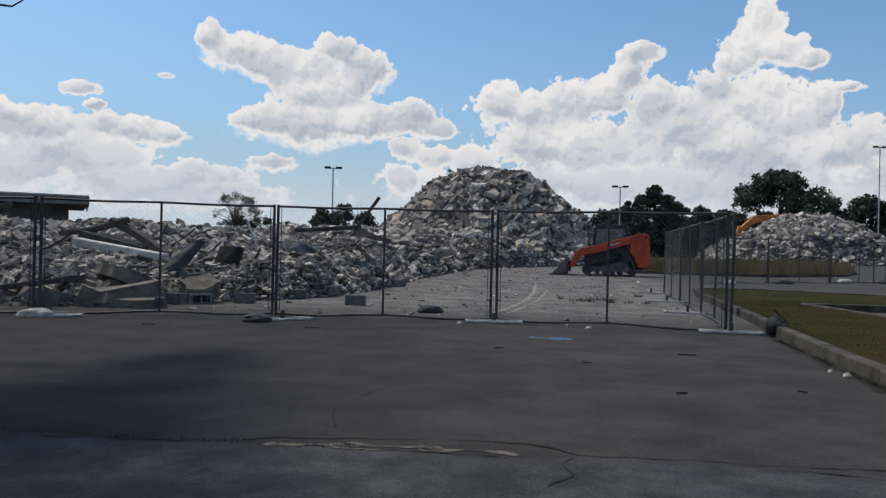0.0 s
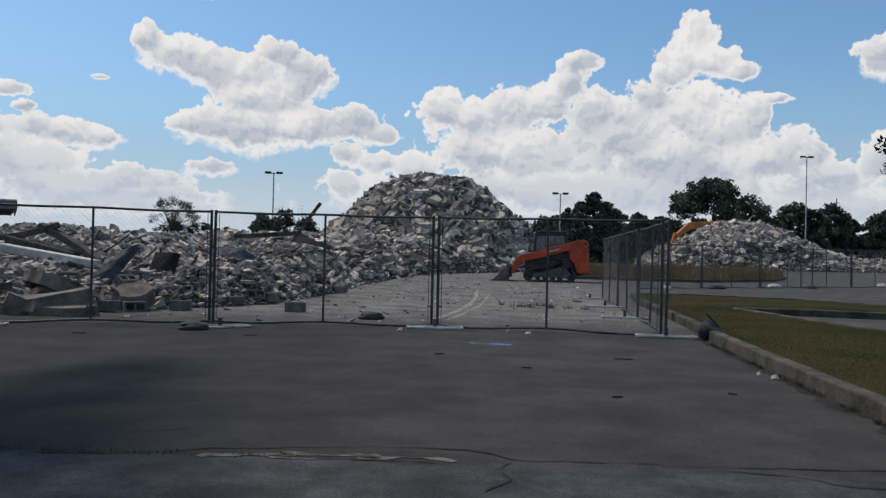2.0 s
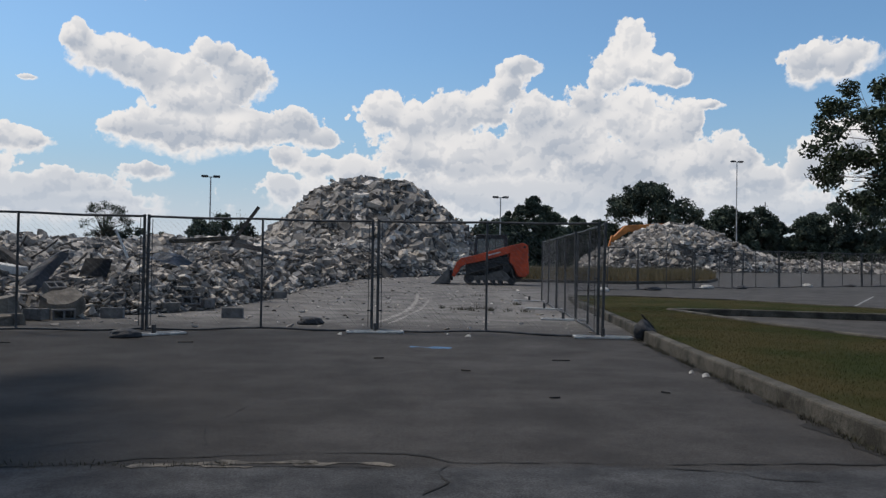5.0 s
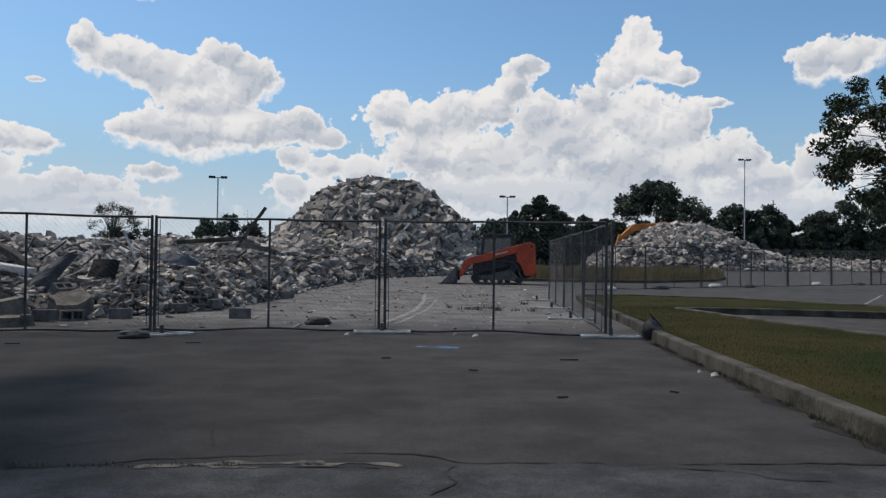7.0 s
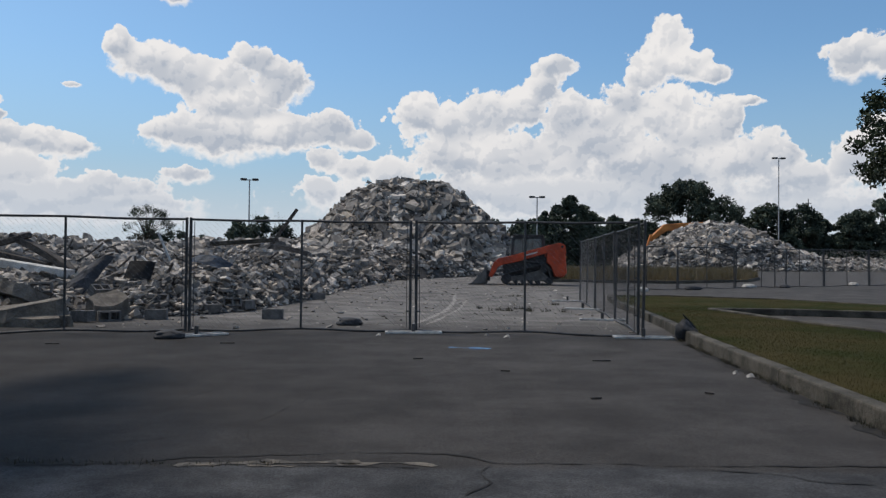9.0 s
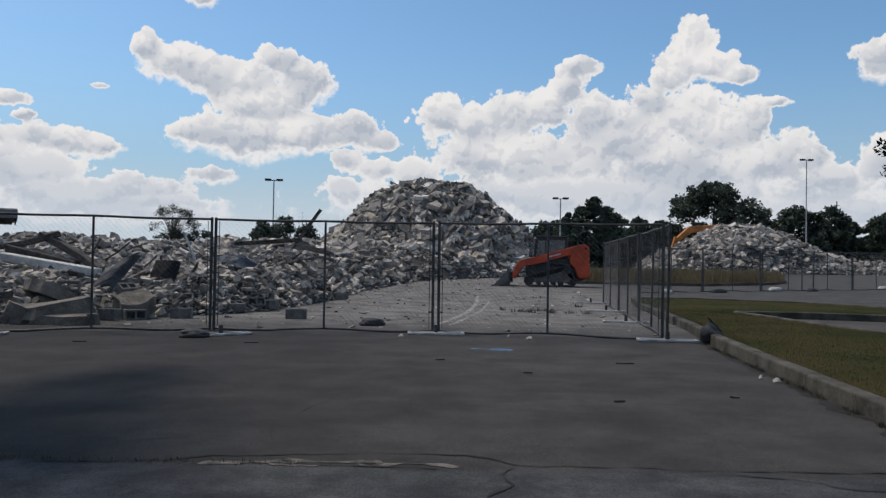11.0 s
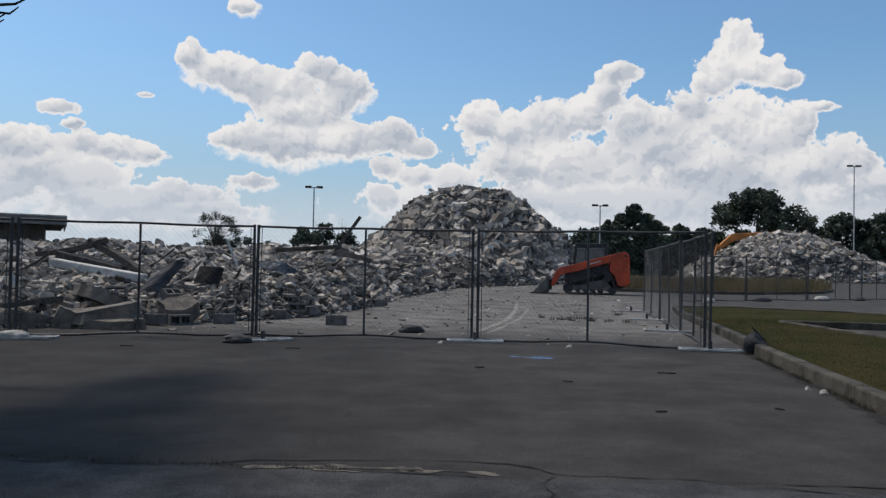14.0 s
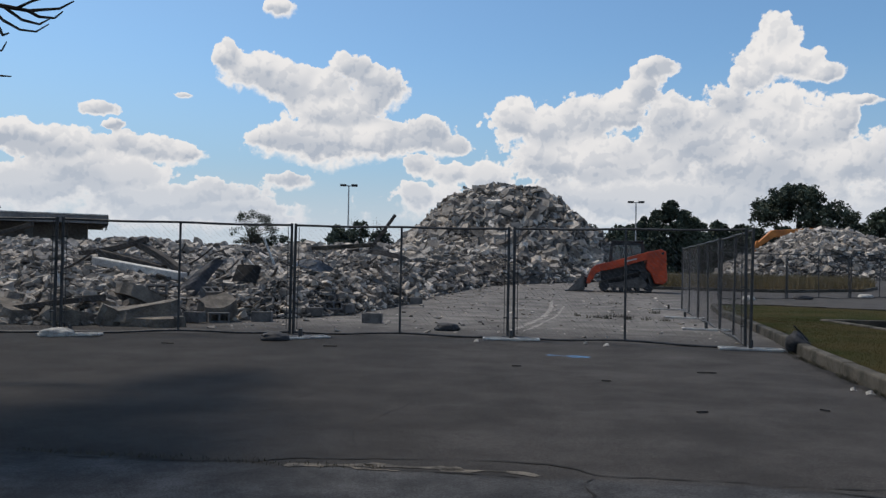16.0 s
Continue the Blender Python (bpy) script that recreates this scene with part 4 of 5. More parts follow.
# ---- building with the overhanging roof ----
def building():
    ob = thing("building", pose(-21.2, 36.0, rise(36), 0, 0, 31), "low dark building with a deep grey overhanging roof edge", "building")
    tilt = Matrix()
    roof = part("roof", box(bmesh.new(), (-20, 4.4, 3.08), (40, 9.0, 0.26), tilt, 0.02), FASCIA, ob)
    part("fascia", box(bmesh.new(), (-20, -0.13, 3.03), (40.06, 0.06, 0.44), tilt, 0.01), FASCIA, roof)
    part("roof_trim", box(bmesh.new(), (-20, -0.17, 3.235), (40.1, 0.05, 0.07), tilt, 0.01), PALE_STEEL, roof, "pale metal edge trim")
    part("end_fascia", box(bmesh.new(), (0.05, 4.4, 3.02), (0.06, 9.1, 0.42), tilt, 0.01), FASCIA, roof)
    part("soffit", box(bmesh.new(), (-20, 4.4, 2.86), (39.8, 8.8, 0.05), tilt), STUCCO, roof)
    wall = part("wall", box(bmesh.new(), (-20.9, 5.0, 1.4), (40, 6.5, 2.85)), STUCCO, ob)
    for x in (-3.5, -7.0, -10.5, -14, -17.5):
        part("pilaster", box(bmesh.new(), (x, 1.70, 1.4), (0.35, 0.12, 2.85), bevel=0.01), FASCIA, wall)
    vent = part("roof_vent", tube(bmesh.new(), (-4.9, 2.0, 3.2), (-4.9, 2.0, 3.52), 0.05, sides=10), DARK_STEEL, roof)
    part("vent_cap", tube(bmesh.new(), (-4.9, 2.0, 3.50), (-4.9, 2.0, 3.62), 0.13, 0.10, sides=12), DARK_STEEL, vent)


building()


# ---- parking lot lamps ----
def lamp(x, y, top, heads, turn, label):
    ob = thing("parking_lamp", pose(x, y, rise(y), 0, 0, turn), label, "street lamp", "parking lot lamps")
    h = top - rise(y)
    part("base", tube(bmesh.new(), (0, 0, 0), (0, 0, 0.75), 0.3, sides=18), KERB, ob, "concrete lamp base")
    part("pole", tube(bmesh.new(), (0, 0, 0.7), (0, 0, h), 0.085, 0.06, sides=10), PALE_STEEL, ob)
    for s in ((-1, 1) if heads == 2 else (1,)):
        part("arm", tube(bmesh.new(), (0, 0, h - 0.08), (s * 0.3, 0, h - 0.04), 0.04, sides=8), DARK_STEEL, ob)
        bm = bmesh.new()
        box(bm, (s * 0.55, 0, h), (0.62, 0.42, 0.2), bevel=0.05)
        head = part("lamp_head", bm, DARK_STEEL, ob)
        part("lens", box(bmesh.new(), (s * 0.55, 0, h - 0.105), (0.5, 0.34, 0.02)), WHITE_METAL, head)


lamp(-18.75, 75, 9.1, 2, 12, "tall pole lamp with two heads beyond the rubble")
lamp(10.1, 84, 8.45, 2, 0, "tall pole lamp with two heads beside the tree line")
lamp(43.1, 100, 15.15, 2, 8, "tall pole lamp with two dark heads in front of trees")
mast = thing("utility_mast", pose(61.0, 130, rise(130)), "thin grey utility mast beyond the tree line", "mast")
part("pole", tube(bmesh.new(), (0, 0, 0), (0, 0, 11.6), 0.12, 0.08, sides=8), DARK_STEEL, mast)
part("crossarm", box(bmesh.new(), (0, 0, 10.9), (0.9, 0.1, 0.1)), DARK_STEEL, mast)


# ---- large pieces lying in the rubble ----
def bar(name, a, b, width, depth, material, label, category, bend=0.0, twist=0.0):
    """A straight or slightly bent bar of rectangular section from a to b."""
    a, b = Vector(a), Vector(b)
    m = Matrix.Translation(a) @ (b - a).to_track_quat("X", "Z").to_matrix().to_4x4() @ Matrix.Rotation(radians(twist), 4, "X")
    length = (b - a).length
    bm = bmesh.new()
    k = 6 if bend else 1
    rings = []
    for i in range(k + 1):
        x = length * i / k
        z = -bend * math.sin(math.pi * i / k)
        rings.append([bm.verts.new((x, sy * width / 2, z + sz * depth / 2)) for sy, sz in ((-1, -1), (1, -1), (1, 1), (-1, 1))])
    for p, q in zip(rings, rings[1:]):
        for j in range(4):
            bm.faces.new((p[j], p[(j + 1) % 4], q[(j + 1) % 4], q[j]))
    bm.faces.new(rings[0])
    bm.faces.new(rings[-1])
    bmesh.ops.recalc_face_normals(bm, faces=bm.faces)
    bmesh.ops.bevel(bm, geom=bm.edges[:], offset=min(width, depth) * 0.08, segments=1, affect="EDGES")
    ob = part(name, bm, material)
    ob.matrix_basis = m
    return tagged(ob, label, category)


bar("timber_beam", (-11.3, 18.0, 1.36), (-9.50, 17.9, 1.72), 0.16, 0.12, TIMBER, "dark broken timber beam sticking out of the rubble", "beam", 0.06)
bar("timber_beam", (-10.0, 18.05, 1.70), (-8.25, 17.4, 0.88), 0.20, 0.16, TIMBER, "long dark charred beam sloping down the rubble", "beam", -0.05)
bar("timber_beam", (-10.7, 17.9, 1.35), (-8.9, 17.6, 0.98), 0.22, 0.22, TIMBER, "thick dark beam lying on the rubble", "beam")
bar("channel_beam", (-10.5, 17.35, 1.17), (-8.2, 17.15, 0.84), 0.34, 0.19, WHITE_METAL, "dirty white steel beam lying on the rubble", "beam")
bar("timber_beam", (-12.9, 16.0, 1.55), (-11.4, 16.3, 1.98), 0.10, 0.10, TIMBER, "thin dark timber leaning under the roof edge", "beam", 0.03)
bar("timber_beam", (-9.6, 14.2, 0.36), (-8.0, 13.5, 0.50), 0.10, 0.12, TIMBER, "weathered board lying at the foot of the rubble", "board")
bar("timber_beam", (-10.8, 13.2, 0.10), (-8.3, 13.25, 0.46), 0.12, 0.10, TIMBER, "brown board leaning on the foot of the rubble", "board")
bar("pipe_stick", (-9.16, 25.0, 2.06), (-8.70, 24.9, 1.10), 0.06, 0.06, PALE_STEEL, "pale stick standing out of the rubble", "stick")
bar("steel_post", (-6.2, 28.0, 1.75), (-5.27, 28.0, 3.06), 0.11, 0.11, TIMBER, "dark post leaning out of the rubble", "post")
bar("concrete_slab", (-8.6, 29.0, 1.80), (-6.2, 29.0, 1.98), 0.7, 0.13, KERB, "long pale concrete slab on top of the heap", "slab")
for x, y, z, size, tip, turn, seed in ((-7.25, 13.55, 0.26, (1.55, 0.8, 0.22), (6, -4), 8, 901), (-8.55, 13.25, 0.16, (1.2, 0.8, 0.24), (-10, 8), -12, 902), (-9.6, 13.4, 0.22, (1.1, 0.9, 0.26), (12, 5), 30, 903), (-7.0, 13.35, 0.10, (1.3, 0.6, 0.18), (-4, 3), -6, 906), (-7.75, 13.3, 0.18, (0.6, 0.5, 0.3), (15, 20), 40, 907),
                                       (-6.4, 14.9, 0.28, (0.8, 0.6, 0.3), (20, -14), 60, 904), (-8.0, 14.6, 0.52, (1.1, 0.7, 0.22), (-18, 12), 25, 905)):
    boulder = chunk(seed, size, 0.2, 11)
    boulder.materials.append(SOILED)
    o = new("concrete_slab", boulder)
    o.matrix_basis = pose(x, y, z, tip[0], tip[1], turn)
    tagged(o, "broken dirty concrete slab at the foot of the heap", "slab")
for i in range(46):
    x, y = float(rng.uniform(-13, -4.5)), float(rng.uniform(13.4, 29))
    p = np.array([(x, y)])
    if inside(p, TOE)[0]:
        z = rise(y) + main_height(x, y, float(edge_distance(p, TOE)[0]))
        a, l = float(rng.uniform(0, 6.28)), float(rng.uniform(0.4, 1.5))
        bar("splintered_stick", (x, y, z - 0.1), (x + math.cos(a) * l, y + 0.4 * math.sin(a) * l, z + float(rng.uniform(0.1, 0.5))), 0.05, 0.04, TIMBER if i % 3 else PALE_STEEL,
            "splintered stick poking out of the rubble" if i % 3 else "bent pale rod poking out of the rubble", "stick", float(rng.uniform(-0.05, 0.1)))


def sheet(name, corners, material, label, category, curl=0.12, thick=0.015, n=10):
    """A bent sheet between four corners, with thickness."""
    c = [Vector(p) for p in corners]
    bm = bmesh.new()
    normal = (c[1] - c[0]).cross(c[3] - c[0]).normalized()
    g = []
    for j in range(n + 1):
        for i in range(n + 1):
            u, v = i / n, j / n
            p = c[0].lerp(c[1], u).lerp(c[3].lerp(c[2], u), v)
            p += normal * (curl * math.sin(math.pi * u) + 0.5 * curl * noise.noise(p * 2.2) + curl * 0.25 * noise.noise(p * 7))
            g.append(bm.verts.new(p))
    for j in range(n):
        for i in range(n):
            bm.faces.new((g[j * (n + 1) + i], g[j * (n + 1) + i + 1], g[(j + 1) * (n + 1) + i + 1], g[(j + 1) * (n + 1) + i]))
    bmesh.ops.solidify(bm, geom=bm.faces[:], thickness=thick)
    return tagged(part(name, bm, material), label, category)


sheet("metal_sheet", [(-8.15, 16.2, 0.42), (-7.50, 16.2, 0.40), (-7.05, 16.7, 1.25), (-7.40, 16.75, 1.20)], GREY_METAL, "curled dull grey metal sheet on the rubble", "metal sheet", 0.1)
sheet("metal_sheet", [(-7.1, 17.3, 0.75), (-6.5, 17.3, 0.72), (-6.45, 17.5, 1.12), (-7.05, 17.5, 1.15)], MEMBRANE, "dark bent sheet lying in the rubble", "metal sheet", 0.06)
sheet("roof_membrane", [(-5.4, 21.6, 1.35), (-4.85, 21.6, 1.56), (-4.8, 22.0, 1.66), (-5.35, 22.0, 1.48)], MEMBRANE, "black torn roof membrane draped on the rubble", "membrane", 0.05)
sheet("roof_membrane", [(-4.9, 21.6, 1.50), (-3.85, 21.9, 1.32), (-3.8, 22.2, 1.43), (-4.85, 22.0, 1.65)], MEMBRANE, "black strip of roof membrane over the rubble", "membrane", 0.05)
sheet("blue_tarpaulin", [(-6.5, 19.8, 1.12), (-5.4, 19.6, 0.80), (-5.3, 20.1, 0.98), (-6.4, 20.2, 1.30)], TARP, "crumpled dark blue tarpaulin on the rubble", "tarpaulin", 0.14)


# ---- concrete blocks ----
def block():
    bm = bmesh.new()
    for x0, x1, y0, y1 in ((-0.2, 0.2, -0.1, -0.065), (-0.2, 0.2, 0.065, 0.1), (-0.2, -0.165, -0.065, 0.065), (0.165, 0.2, -0.065, 0.065), (-0.018, 0.018, -0.065, 0.065)):
        box(bm, ((x0 + x1) / 2, (y0 + y1) / 2, 0.1), (x1 - x0 + 0.002, y1 - y0 + 0.002, 0.2), bevel=0.006)
    return tagged(part("concrete_block", bm, BLOCK), "hollow grey concrete block lying on the asphalt", "concrete block", "concrete blocks")


one_block = block()
spots = ((-3.40, 15.62, 0.0, 0, 4), (-5.58, 15.2, 0.0, 0, 8), (-3.72, 23.2, 0.0, 0, 30), (-6.62, 14.35, 0.02, 0, -20), (-6.25, 14.6, 0.0, 90, 35), (-5.05, 16.9, 0.06, 20, 50),
         (-4.75, 17.6, 0.10, 70, 20), (-4.5, 17.9, 0.05, 0, 70), (-5.9, 16.2, 0.22, 50, 10), (-6.9, 15.6, 0.45, 35, 60), (-7.7, 14.9, 0.5, 80, 25))
for i, (x, y, z, tip, turn) in enumerate(spots):
    m = pose(x, y, rise(y) + z + (0.1 if tip > 45 else 0), tip, 0, turn) @ Matrix.Translation((0, 0, -0.1 if tip > 45 else 0))
    if i == 0:
        one_block.matrix_basis = m
    else:
        copy_thing(one_block, m)


# ---- sandbags and fence feet ----
def sack(x, y, turn, size, material, label, seed):
    bm = bmesh.new()
    bmesh.ops.create_icosphere(bm, subdivisions=4, radius=0.5)
    for v in bm.verts:
        p = v.co.copy()
        fold = 1 + 0.16 * noise.noise(p * 3.2 + Vector((seed, 0, 0))) + 0.07 * noise.noise(p * 8 + Vector((0, seed, 0)))
        pinch = 1 - 0.35 * abs(p.x * 2) ** 5
        v.co = Vector((math.copysign(abs(p.x * 2) ** 0.8, p.x) * size[0] / 2, math.copysign(abs(p.y * 2) ** 0.85, p.y) * size[1] / 2 * pinch, max(-0.3, p.z) * size[2] * 1.25 * pinch)) * fold
    low = min(v.co.z for v in bm.verts)
    for v in bm.verts:
        v.co.z = max(v.co.z - low - 0.03, 0)
    ob = part("sandbag", bm, material, smooth=True)
    ob.matrix_basis = pose(x, y, rise(y) + 0.002, 0, 0, turn)
    return tagged(ob, label, "sandbag", "sandbags on the fence feet")


sack(-4.05, 11.55, 12, (0.46, 0.34, 0.15), SACK_DARK, "dark grey sandbag slumped on a fence foot", 1.0)
sack(-1.70, 14.27, 5, (0.46, 0.34, 0.17), SACK_DARK, "dark sandbag lying on the asphalt behind the fence", 2.0)
sack(-7.38, 11.15, 20, (0.55, 0.38, 0.15), SACK_PALE, "pale sandbag slumped on a fence foot", 3.0)
for i, (x, y) in enumerate(((14.0, 35.6), (21.2, 40.2), (8.0, 31.2), (27.8, 42.3))):
    sack(x, y, 25 + 30 * i, (0.75, 0.45, 0.2), SACK_PALE, "pale sandbag at the far fence", 4.0 + i)
for i, (x, y) in enumerate(((10.6, 33.0), (15.9, 36.2), (24.3, 41.6))):
    sack(x, y, 15 + 40 * i, (0.8, 0.45, 0.18), SACK_DARK, "dark sandbag at the far fence", 14.0 + i)
bag = thing("rubbish_bag", pose(3.74, 11.95, 0.0, 0, 0, 15) @ Matrix.Scale(0.8, 4), "torn dark rubbish bag slumped against the kerb", "bag")
bm = bmesh.new()
bmesh.ops.create_icosphere(bm, subdivisions=4, radius=0.5)
for v in bm.verts:
    p = v.co.copy()
    k = 1 + 0.22 * noise.noise(p * 3.1) + 0.1 * noise.noise(p * 9)
    top = max(0, p.z) * 2
    v.co = Vector((p.x * 0.42 * (1 - 0.45 * top) - 0.06 * top, p.y * 0.4 * (1 - 0.45 * top), max(-0.42, p.z) * 0.44)) * k
low = min(v.co.z for v in bm.verts)
for v in bm.verts:
    v.co.z = max(0, v.co.z - low - 0.01)
part("sack", bm, SACK_DARK, bag, smooth=True)
bm = bmesh.new()
for i in range(6):
    a, b = i / 6, (i + 1) / 6
    tube(bm, (-0.08 + 0.26 * a, 0.0, 0.52 - 0.27 * a), (-0.08 + 0.26 * b, 0.0, 0.52 - 0.27 * b), 0.012 + 0.02 * a, 0.012 + 0.02 * b, 8)
part("torn_flap", bm, MEMBRANE, bag)


def fence_foot(x, y, turn, group="fence feet"):
    ob = thing("fence_foot", pose(x, y, rise(y), 0, 0, turn), "flat pale steel fence foot lying on the asphalt", "fence foot", group)
    for s in (-1, 1):
        part("runner", box(bmesh.new(), (0, s * 0.11, 0.022), (0.92, 0.045, 0.035), bevel=0.006), PALE_STEEL, ob)
    for x0 in (-0.44, 0.44):
        part("end_bar", box(bmesh.new(), (x0, 0, 0.022), (0.045, 0.2, 0.03), bevel=0.005), PALE_STEEL, ob)
    part("socket", tube(bmesh.new(), (0, 0, 0.0), (0, 0, 0.16), 0.032, sides=12), STEEL, ob)


for x, y, turn in ((-0.47, 12.72, 4), (3.15, 12.22, -5), (-3.75, 11.9, 40), (-7.25, 11.3, 15), (3.30, 16.1, -8), (3.55, 19.75, -12), (3.75, 23.4, -6)):
    fence_foot(x, y, turn)

# ---- marks and litter on the asphalt ----
ribbon("paint_mark", [(0.08, 10.68), (0.22, 10.66), (0.30, 10.62)], 0.17, BLUE_PAINT, 0.004, "faded blue spray paint on the asphalt", "paint mark", 0.04, 0.02)
ribbon("paint_mark", [(0.28, 10.58), (0.45, 10.64), (0.66, 10.56)], 0.26, BLUE_PAINT, 0.0045, "blue spray paint arrow on the asphalt", "paint mark", 0.05, 0.02)
ribbon("paint_mark", [(0.36, 10.46), (0.52, 10.50)], 0.07, BLUE_PAINT, 0.005, "blue spray paint dash on the asphalt", "paint mark", 0.03, 0.02)
ribbon("tyre_mark", [(-0.55, 14.6), (-0.3, 16.0), (0.09, 18.86), (0.35, 23.0), (0.43, 27.7)], 0.20, TYRE_DUST, 0.004, "pale dusty tyre mark across the lot", "tyre mark", 0.05)
ribbon("tyre_mark", [(-0.30, 14.6), (0.0, 16.4), (0.42, 19.4), (0.75, 24.0)], 0.12, TYRE_DUST, 0.004, "thin dusty tyre mark across the lot", "tyre mark", 0.05)
for x in (13.3, 15.4, 17.5):
    ribbon("parking_line", [(x, 22.6), (x + 5.2, 30.0)], 0.14, WHITE_PAINT, 0.005, "worn white parking bay line", "parking line", 0.01)
for x, y, a, l in ((1.9, 9.3, 5, 0.22), (-0.29, 9.34, 25, 0.12), (0.68, 8.34, -10, 0.10), (1.32, 6.68, 20, 0.10), (-3.0, 10.9, 15, 0.2), (-5.3, 10.6, 10, 0.18), (2.4, 7.0, -30, 0.08)):
    t = bar("wood_scrap", (x - l / 2 * math.cos(radians(a)), y - l / 2 * math.sin(radians(a)), 0.016), (x + l / 2 * math.cos(radians(a)), y + l / 2 * math.sin(radians(a)), 0.014), 0.022, 0.014, TIMBER,
            "dark splinter of wood on the asphalt", "scrap")
for x, y, s in ((3.16, 8.0, 0.045), (3.10, 8.25, 0.03), (-1.0, 12.2, 0.04), (1.0, 12.15, 0.05), (0.7, 12.4, 0.03)):
    sheet("paper_litter", [(x - s, y - s * 0.6, 0.01), (x + s, y - s * 0.5, 0.012), (x + s * 0.8, y + s * 0.6, 0.05), (x - s * 0.7, y + s * 0.5, 0.03)], PALE_STEEL, "crumpled pale litter on the asphalt", "litter", 0.012, 0.004, 5)


def scatter(name, count, low, high, small, large, material, label, keep):
    p = rng.uniform(low, high, (count, 2))
    p = p[keep(p)]
    size = small * (large / small) ** (rng.uniform(0, 1, len(p)) ** 2.2)
    turn = turns(len(p), 12)
    vs, fs, base = [], [], 0
    for i, ((x, y), s) in enumerate(zip(p, size)):
        v, f = CHUNK_ARRAYS[int(rng.choice((0, 1, 6, 7, 9, 11, 14)))]
        vs.append((v * s) @ turn[i].T + (x, y, rise(y) + s * 0.1))
        fs.append(f + base)
        base += len(v)
    return tagged(arrays(name, np.concatenate(vs), np.concatenate(fs), material), label, "debris", kind="stuff")


scatter("scattered_debris", 3200, (-6, 13.2), (9, 58), 0.03, 0.17, RUBBLE_PALE, "small broken bits strewn over the lot", lambda p: ~inside(p, TOE) & (p[:, 0] < 3.0 + 0.05 * p[:, 1]))
scatter("toe_debris", 5200, (-9, 12.9), (9, 60), 0.03, 0.22, RUBBLE_PALE, "small rubble at the foot of the heap", lambda p: ~inside(p, TOE) & (edge_distance(p, TOE) < 1.3 * rng.uniform(0, 1, len(p)) ** 2))
scatter("kerb_grit", 700, (2.6, 3), (4.0, 12.2), 0.012, 0.04, MOUND, "dry dirt and grit along the kerb", lambda p: np.abs(p[:, 0] - (2.90 + 0.062 * p[:, 1])) < 0.12 * rng.uniform(0, 1, len(p)))
for i, (x, y) in enumerate(((0.95, 19.65), (1.34, 19.05), (1.87, 19.6), (2.1, 18.8), (2.5, 18.75), (2.93, 18.66), (1.6, 18.9), (3.1, 21.5), (2.3, 26.0))):
    p = rng.normal((x, y), (0.05 + 0.05 * (i % 3), 0.06), (26 + 9 * (i % 4), 2))
    blades("weed_tuft", p, lambda q: rise_all(q[:, 1]), 0.12, 0.016, WEED, "dry weed tuft growing in an asphalt crack", "weed", 0.9)
p = np.stack([rng.uniform(-3.2, -0.9, 500), rng.normal(4.42, 0.03, 500)], 1)
blades("joint_grass", p, lambda q: rise_all(q[:, 1]), 0.025, 0.006, WEED, "short weeds in the driveway joint", "weed", 0.9)

side = rng.uniform(2.5, 12.0, 2600)
p = np.stack([np.interp(side, [1.0, 4.8, 7.6, 11.2, 12.2], [2.90, 3.03, 3.26, 3.56, 3.68]) - abs(rng.normal(0, 0.035, 2600)), side], 1)
p = p[np.array([noise.noise((0.0, y * 1.7, 5.0)) for y in p[:, 1]]) > -0.12]
blades("kerb_weeds", p, lambda q: rise_all(q[:, 1]), 0.05, 0.007, WEED, "dry weeds and dead grass along the foot of the kerb", "weed", 1.1)

# ---- near trees beside the driveway ----
def twig(bm, a, direction, length, r, depth, rnd, tips):
    """A bent branch that forks."""
    a, d = Vector(a), Vector(direction).normalized()
    k = 4
    for i in range(k):
        d = (d + Vector(rnd.normal(0, 0.16, 3))).normalized()
        b = a + d * length / k
        r2 = r * 0.82
        tube(bm, a, b, r, r2, 6, False)
        a, r = b, r2
        if depth and i:
            side = (d + Vector(rnd.normal(0, 0.65, 3))).normalized()
            twig(bm, a, side, length * 0.6, r * 0.6, depth - 1, rnd, tips)
    tips.append(tuple(a))


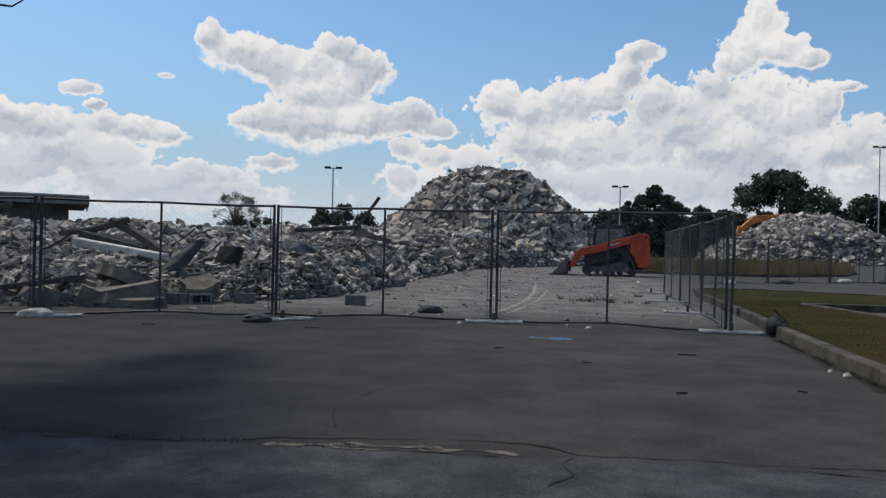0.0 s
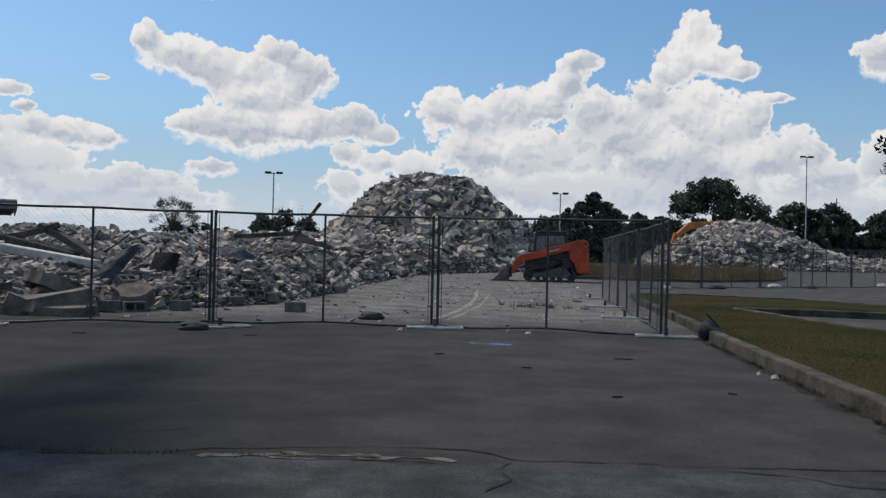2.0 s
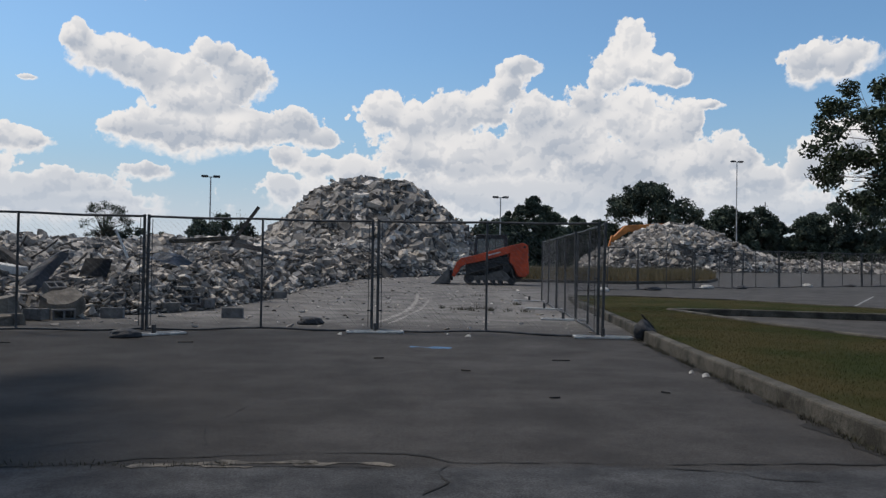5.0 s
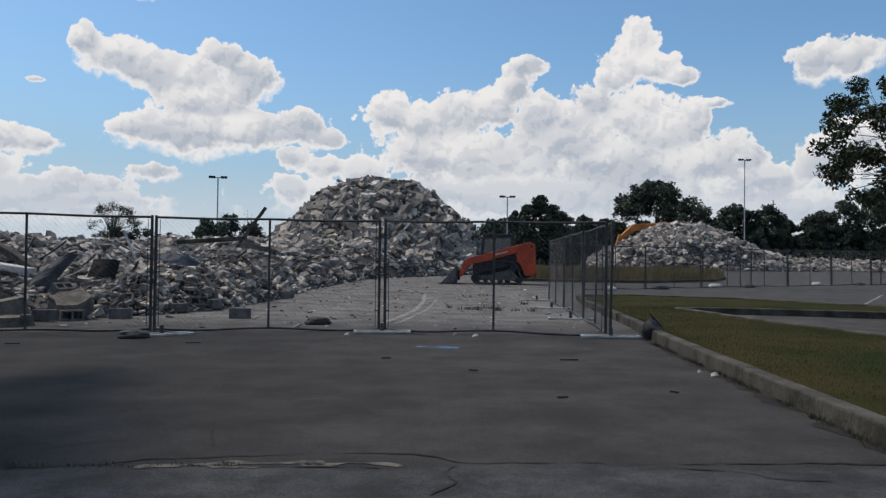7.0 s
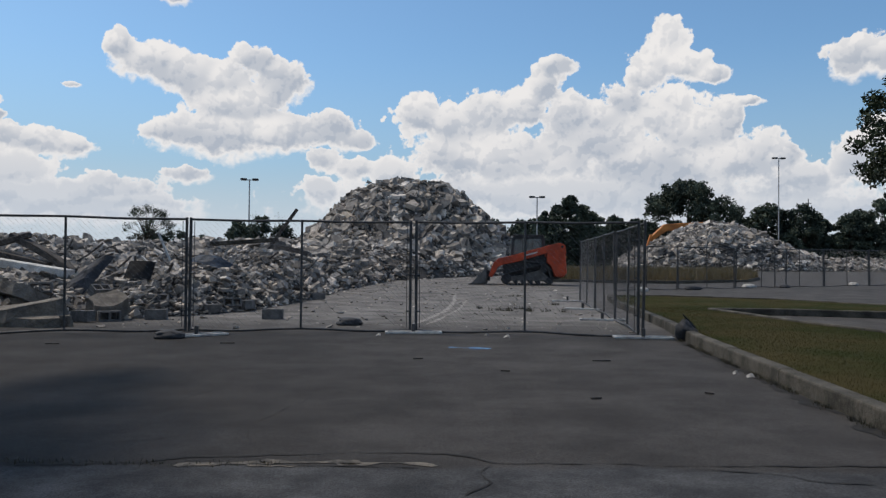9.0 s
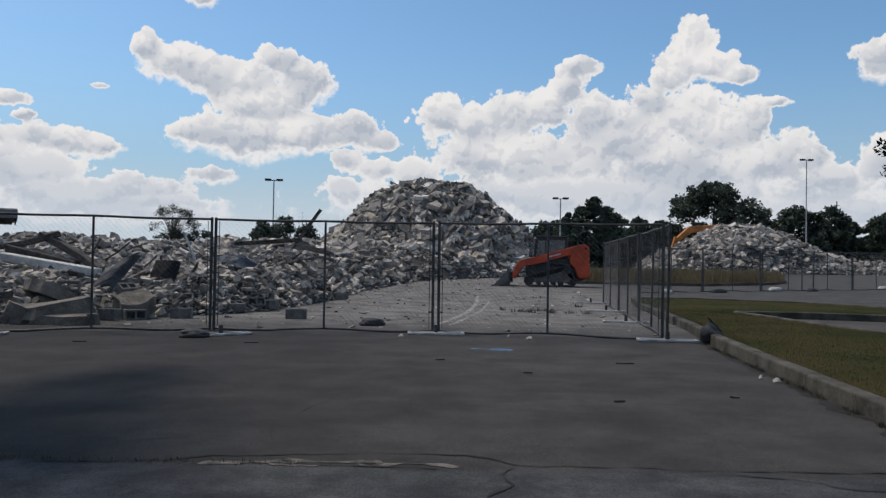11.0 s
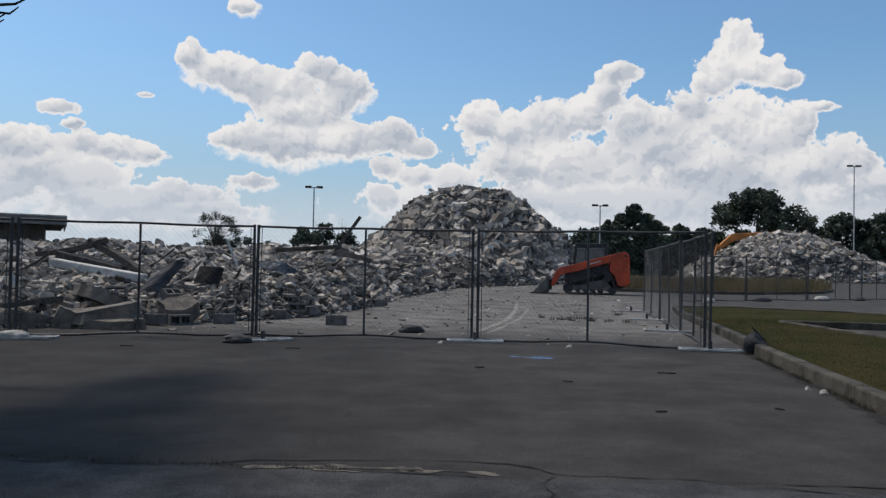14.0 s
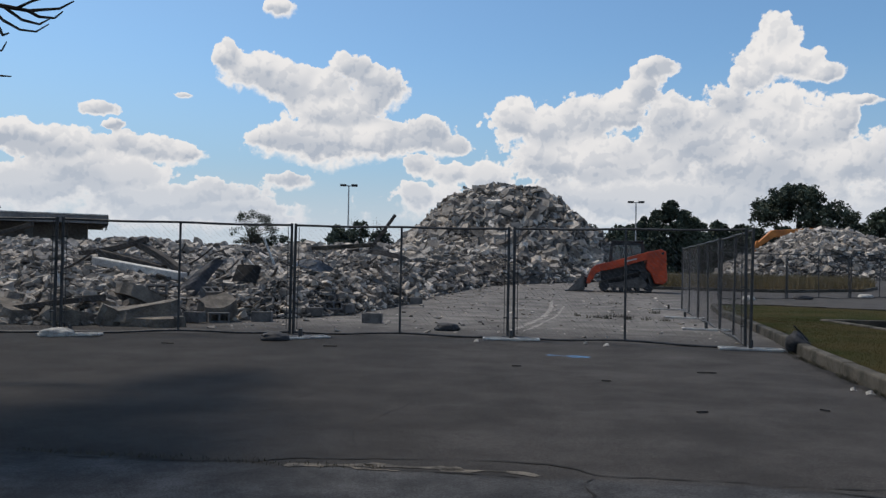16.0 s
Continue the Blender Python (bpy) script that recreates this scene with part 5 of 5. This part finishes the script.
def near_tree(x, y, height, reach, limbs, depth, seed, leaves, label, heading, droop=0.0, trunk=0.17, keep=None):
    rnd = np.random.default_rng(seed)
    ob = thing("tree", pose(x, y, rise(y)), label, "tree")
    bm = bmesh.new()
    tube(bm, (0, 0, -0.2), (0.1, 0, height * 0.3), trunk * 1.3, trunk, 12)
    tube(bm, (0.1, 0, height * 0.3), (0.0, 0.15, height * 0.6), trunk, trunk * 0.7, 10)
    tube(bm, (0.0, 0.15, height * 0.6), (0.1, 0.1, height * 0.95), trunk * 0.7, trunk * 0.15, 8)
    part("trunk", bm, BARK, ob)
    tips = []
    for i in range(limbs):
        bm, have = bmesh.new(), len(tips)
        a = radians(heading(i, rnd))
        z = height * rnd.uniform(0.45, 0.68 if keep else 0.8)
        twig(bm, (0.06, 0.05, z), (math.cos(a), math.sin(a), rnd.uniform(-0.1, 0.28) - droop), reach * rnd.uniform(0.75, 1.1) * (1.1 - 0.5 * z / height), trunk * 0.3, depth, rnd, tips)
        if keep:
            bmesh.ops.delete(bm, geom=[v for v in bm.verts if v.co.z > 4.0 + 0.5 * (v.co.x + x - 7.0) or v.co.x + x < max(7.6, 0.565 * (v.co.y + y)) or v.co.z < 2.9], context="VERTS")
        if keep and not any(keep(q[0] + x, q[1] + y, q[2]) for q in tips[have:]):
            bm.free()
            continue
        part("limb", bm, BARK, ob)
    if leaves:
        centres = [(*t, rnd.uniform(0.14, 0.34)) for t in tips if keep is None or keep(t[0] + x, t[1] + y, t[2])]
        v, f = leaf_cloud(centres, leaves, 0.055, seed + 1, 0.75)
        arrays("crown", v, f, LEAF, ob)
    return ob


near_tree(14.3, 15.2, 5.6, 5.4, 30, 2, 21, 30000, "leafy dark green tree overhanging the lot", lambda i, r: 170 + r.uniform(-65, 65) if i < 21 else r.uniform(0, 360), 0.12,
          keep=lambda x, y, z: 2.3 < z < 3.8 + 0.5 * (x - 7.0) and x > max(7.6, (0.53 if z > 3.3 else 0.585) * y))
# the leafy crown is unseen: clumps kept out of view, there to shade the driveway
tree(-8.6, 7.0, 9.6, 5.2, 110, 30000, 0.085, 33, "tall shade tree beside the driveway with dead lower twigs", 0.22, 0.45, LEAF, 0.9, (0.12, 0.24),
     keep=lambda x, y, z, r: math.atan2(z - 1.15, math.hypot(x, y) + r) > radians(24) or x < -0.95 * max(y, 0) - 2.0)
dead = thing("dead_branch", pose(0, 0, 0), "bare dead branch hanging from the shade tree", "branch")
for line in ([(-8.3, 4.9), (-7.2, 4.28), (-6.11, 4.03), (-5.75, 3.95), (-5.4, 3.98), (-5.23, 4.06)], [(-6.1, 4.03), (-5.8, 3.84), (-5.6, 3.79), (-5.5, 3.86)],
             [(-6.3, 4.08), (-6.05, 3.85), (-5.8, 3.72), (-5.62, 3.70), (-5.5, 3.8)], [(-7.2, 4.28), (-6.4, 3.72), (-6.1, 3.5), (-5.99, 3.48), (-5.93, 3.58)],
             [(-7.2, 4.28), (-6.5, 3.36), (-6.1, 3.22), (-5.89, 3.2)], [(-5.9, 3.98), (-5.72, 4.06), (-5.55, 4.1)], [(-6.2, 3.93), (-6.0, 3.66), (-5.92, 3.68)],
             [(-5.75, 3.95), (-5.62, 3.88), (-5.45, 3.87), (-5.36, 3.95)]):
    bm = bmesh.new()
    r0 = 0.018 if line[0][0] > -8 else 0.035
    for i, (a, b) in enumerate(zip(line, line[1:])):
        k0, k1 = 1 - i / len(line), 1 - (i + 1) / len(line)
        tube(bm, (a[0], 8.0 - 0.2 * noise.noise((a[0], a[1], 0)), a[1]), (b[0], 8.0 - 0.2 * noise.noise((b[0], b[1], 0)), b[1]), r0 * k0 + 0.003, r0 * k1 + 0.003, 6)
    part("twig", bm, BARK, dead)
# added tree, always out of view; its crown dims the light on the driveway
near_tree(-6.5, -5.0, 9.0, 5.2, 18, 3, 47, 42000, "unseen leafy tree added behind the driveway to shade it", lambda i, r: r.uniform(0, 360), -0.1, 0.22)
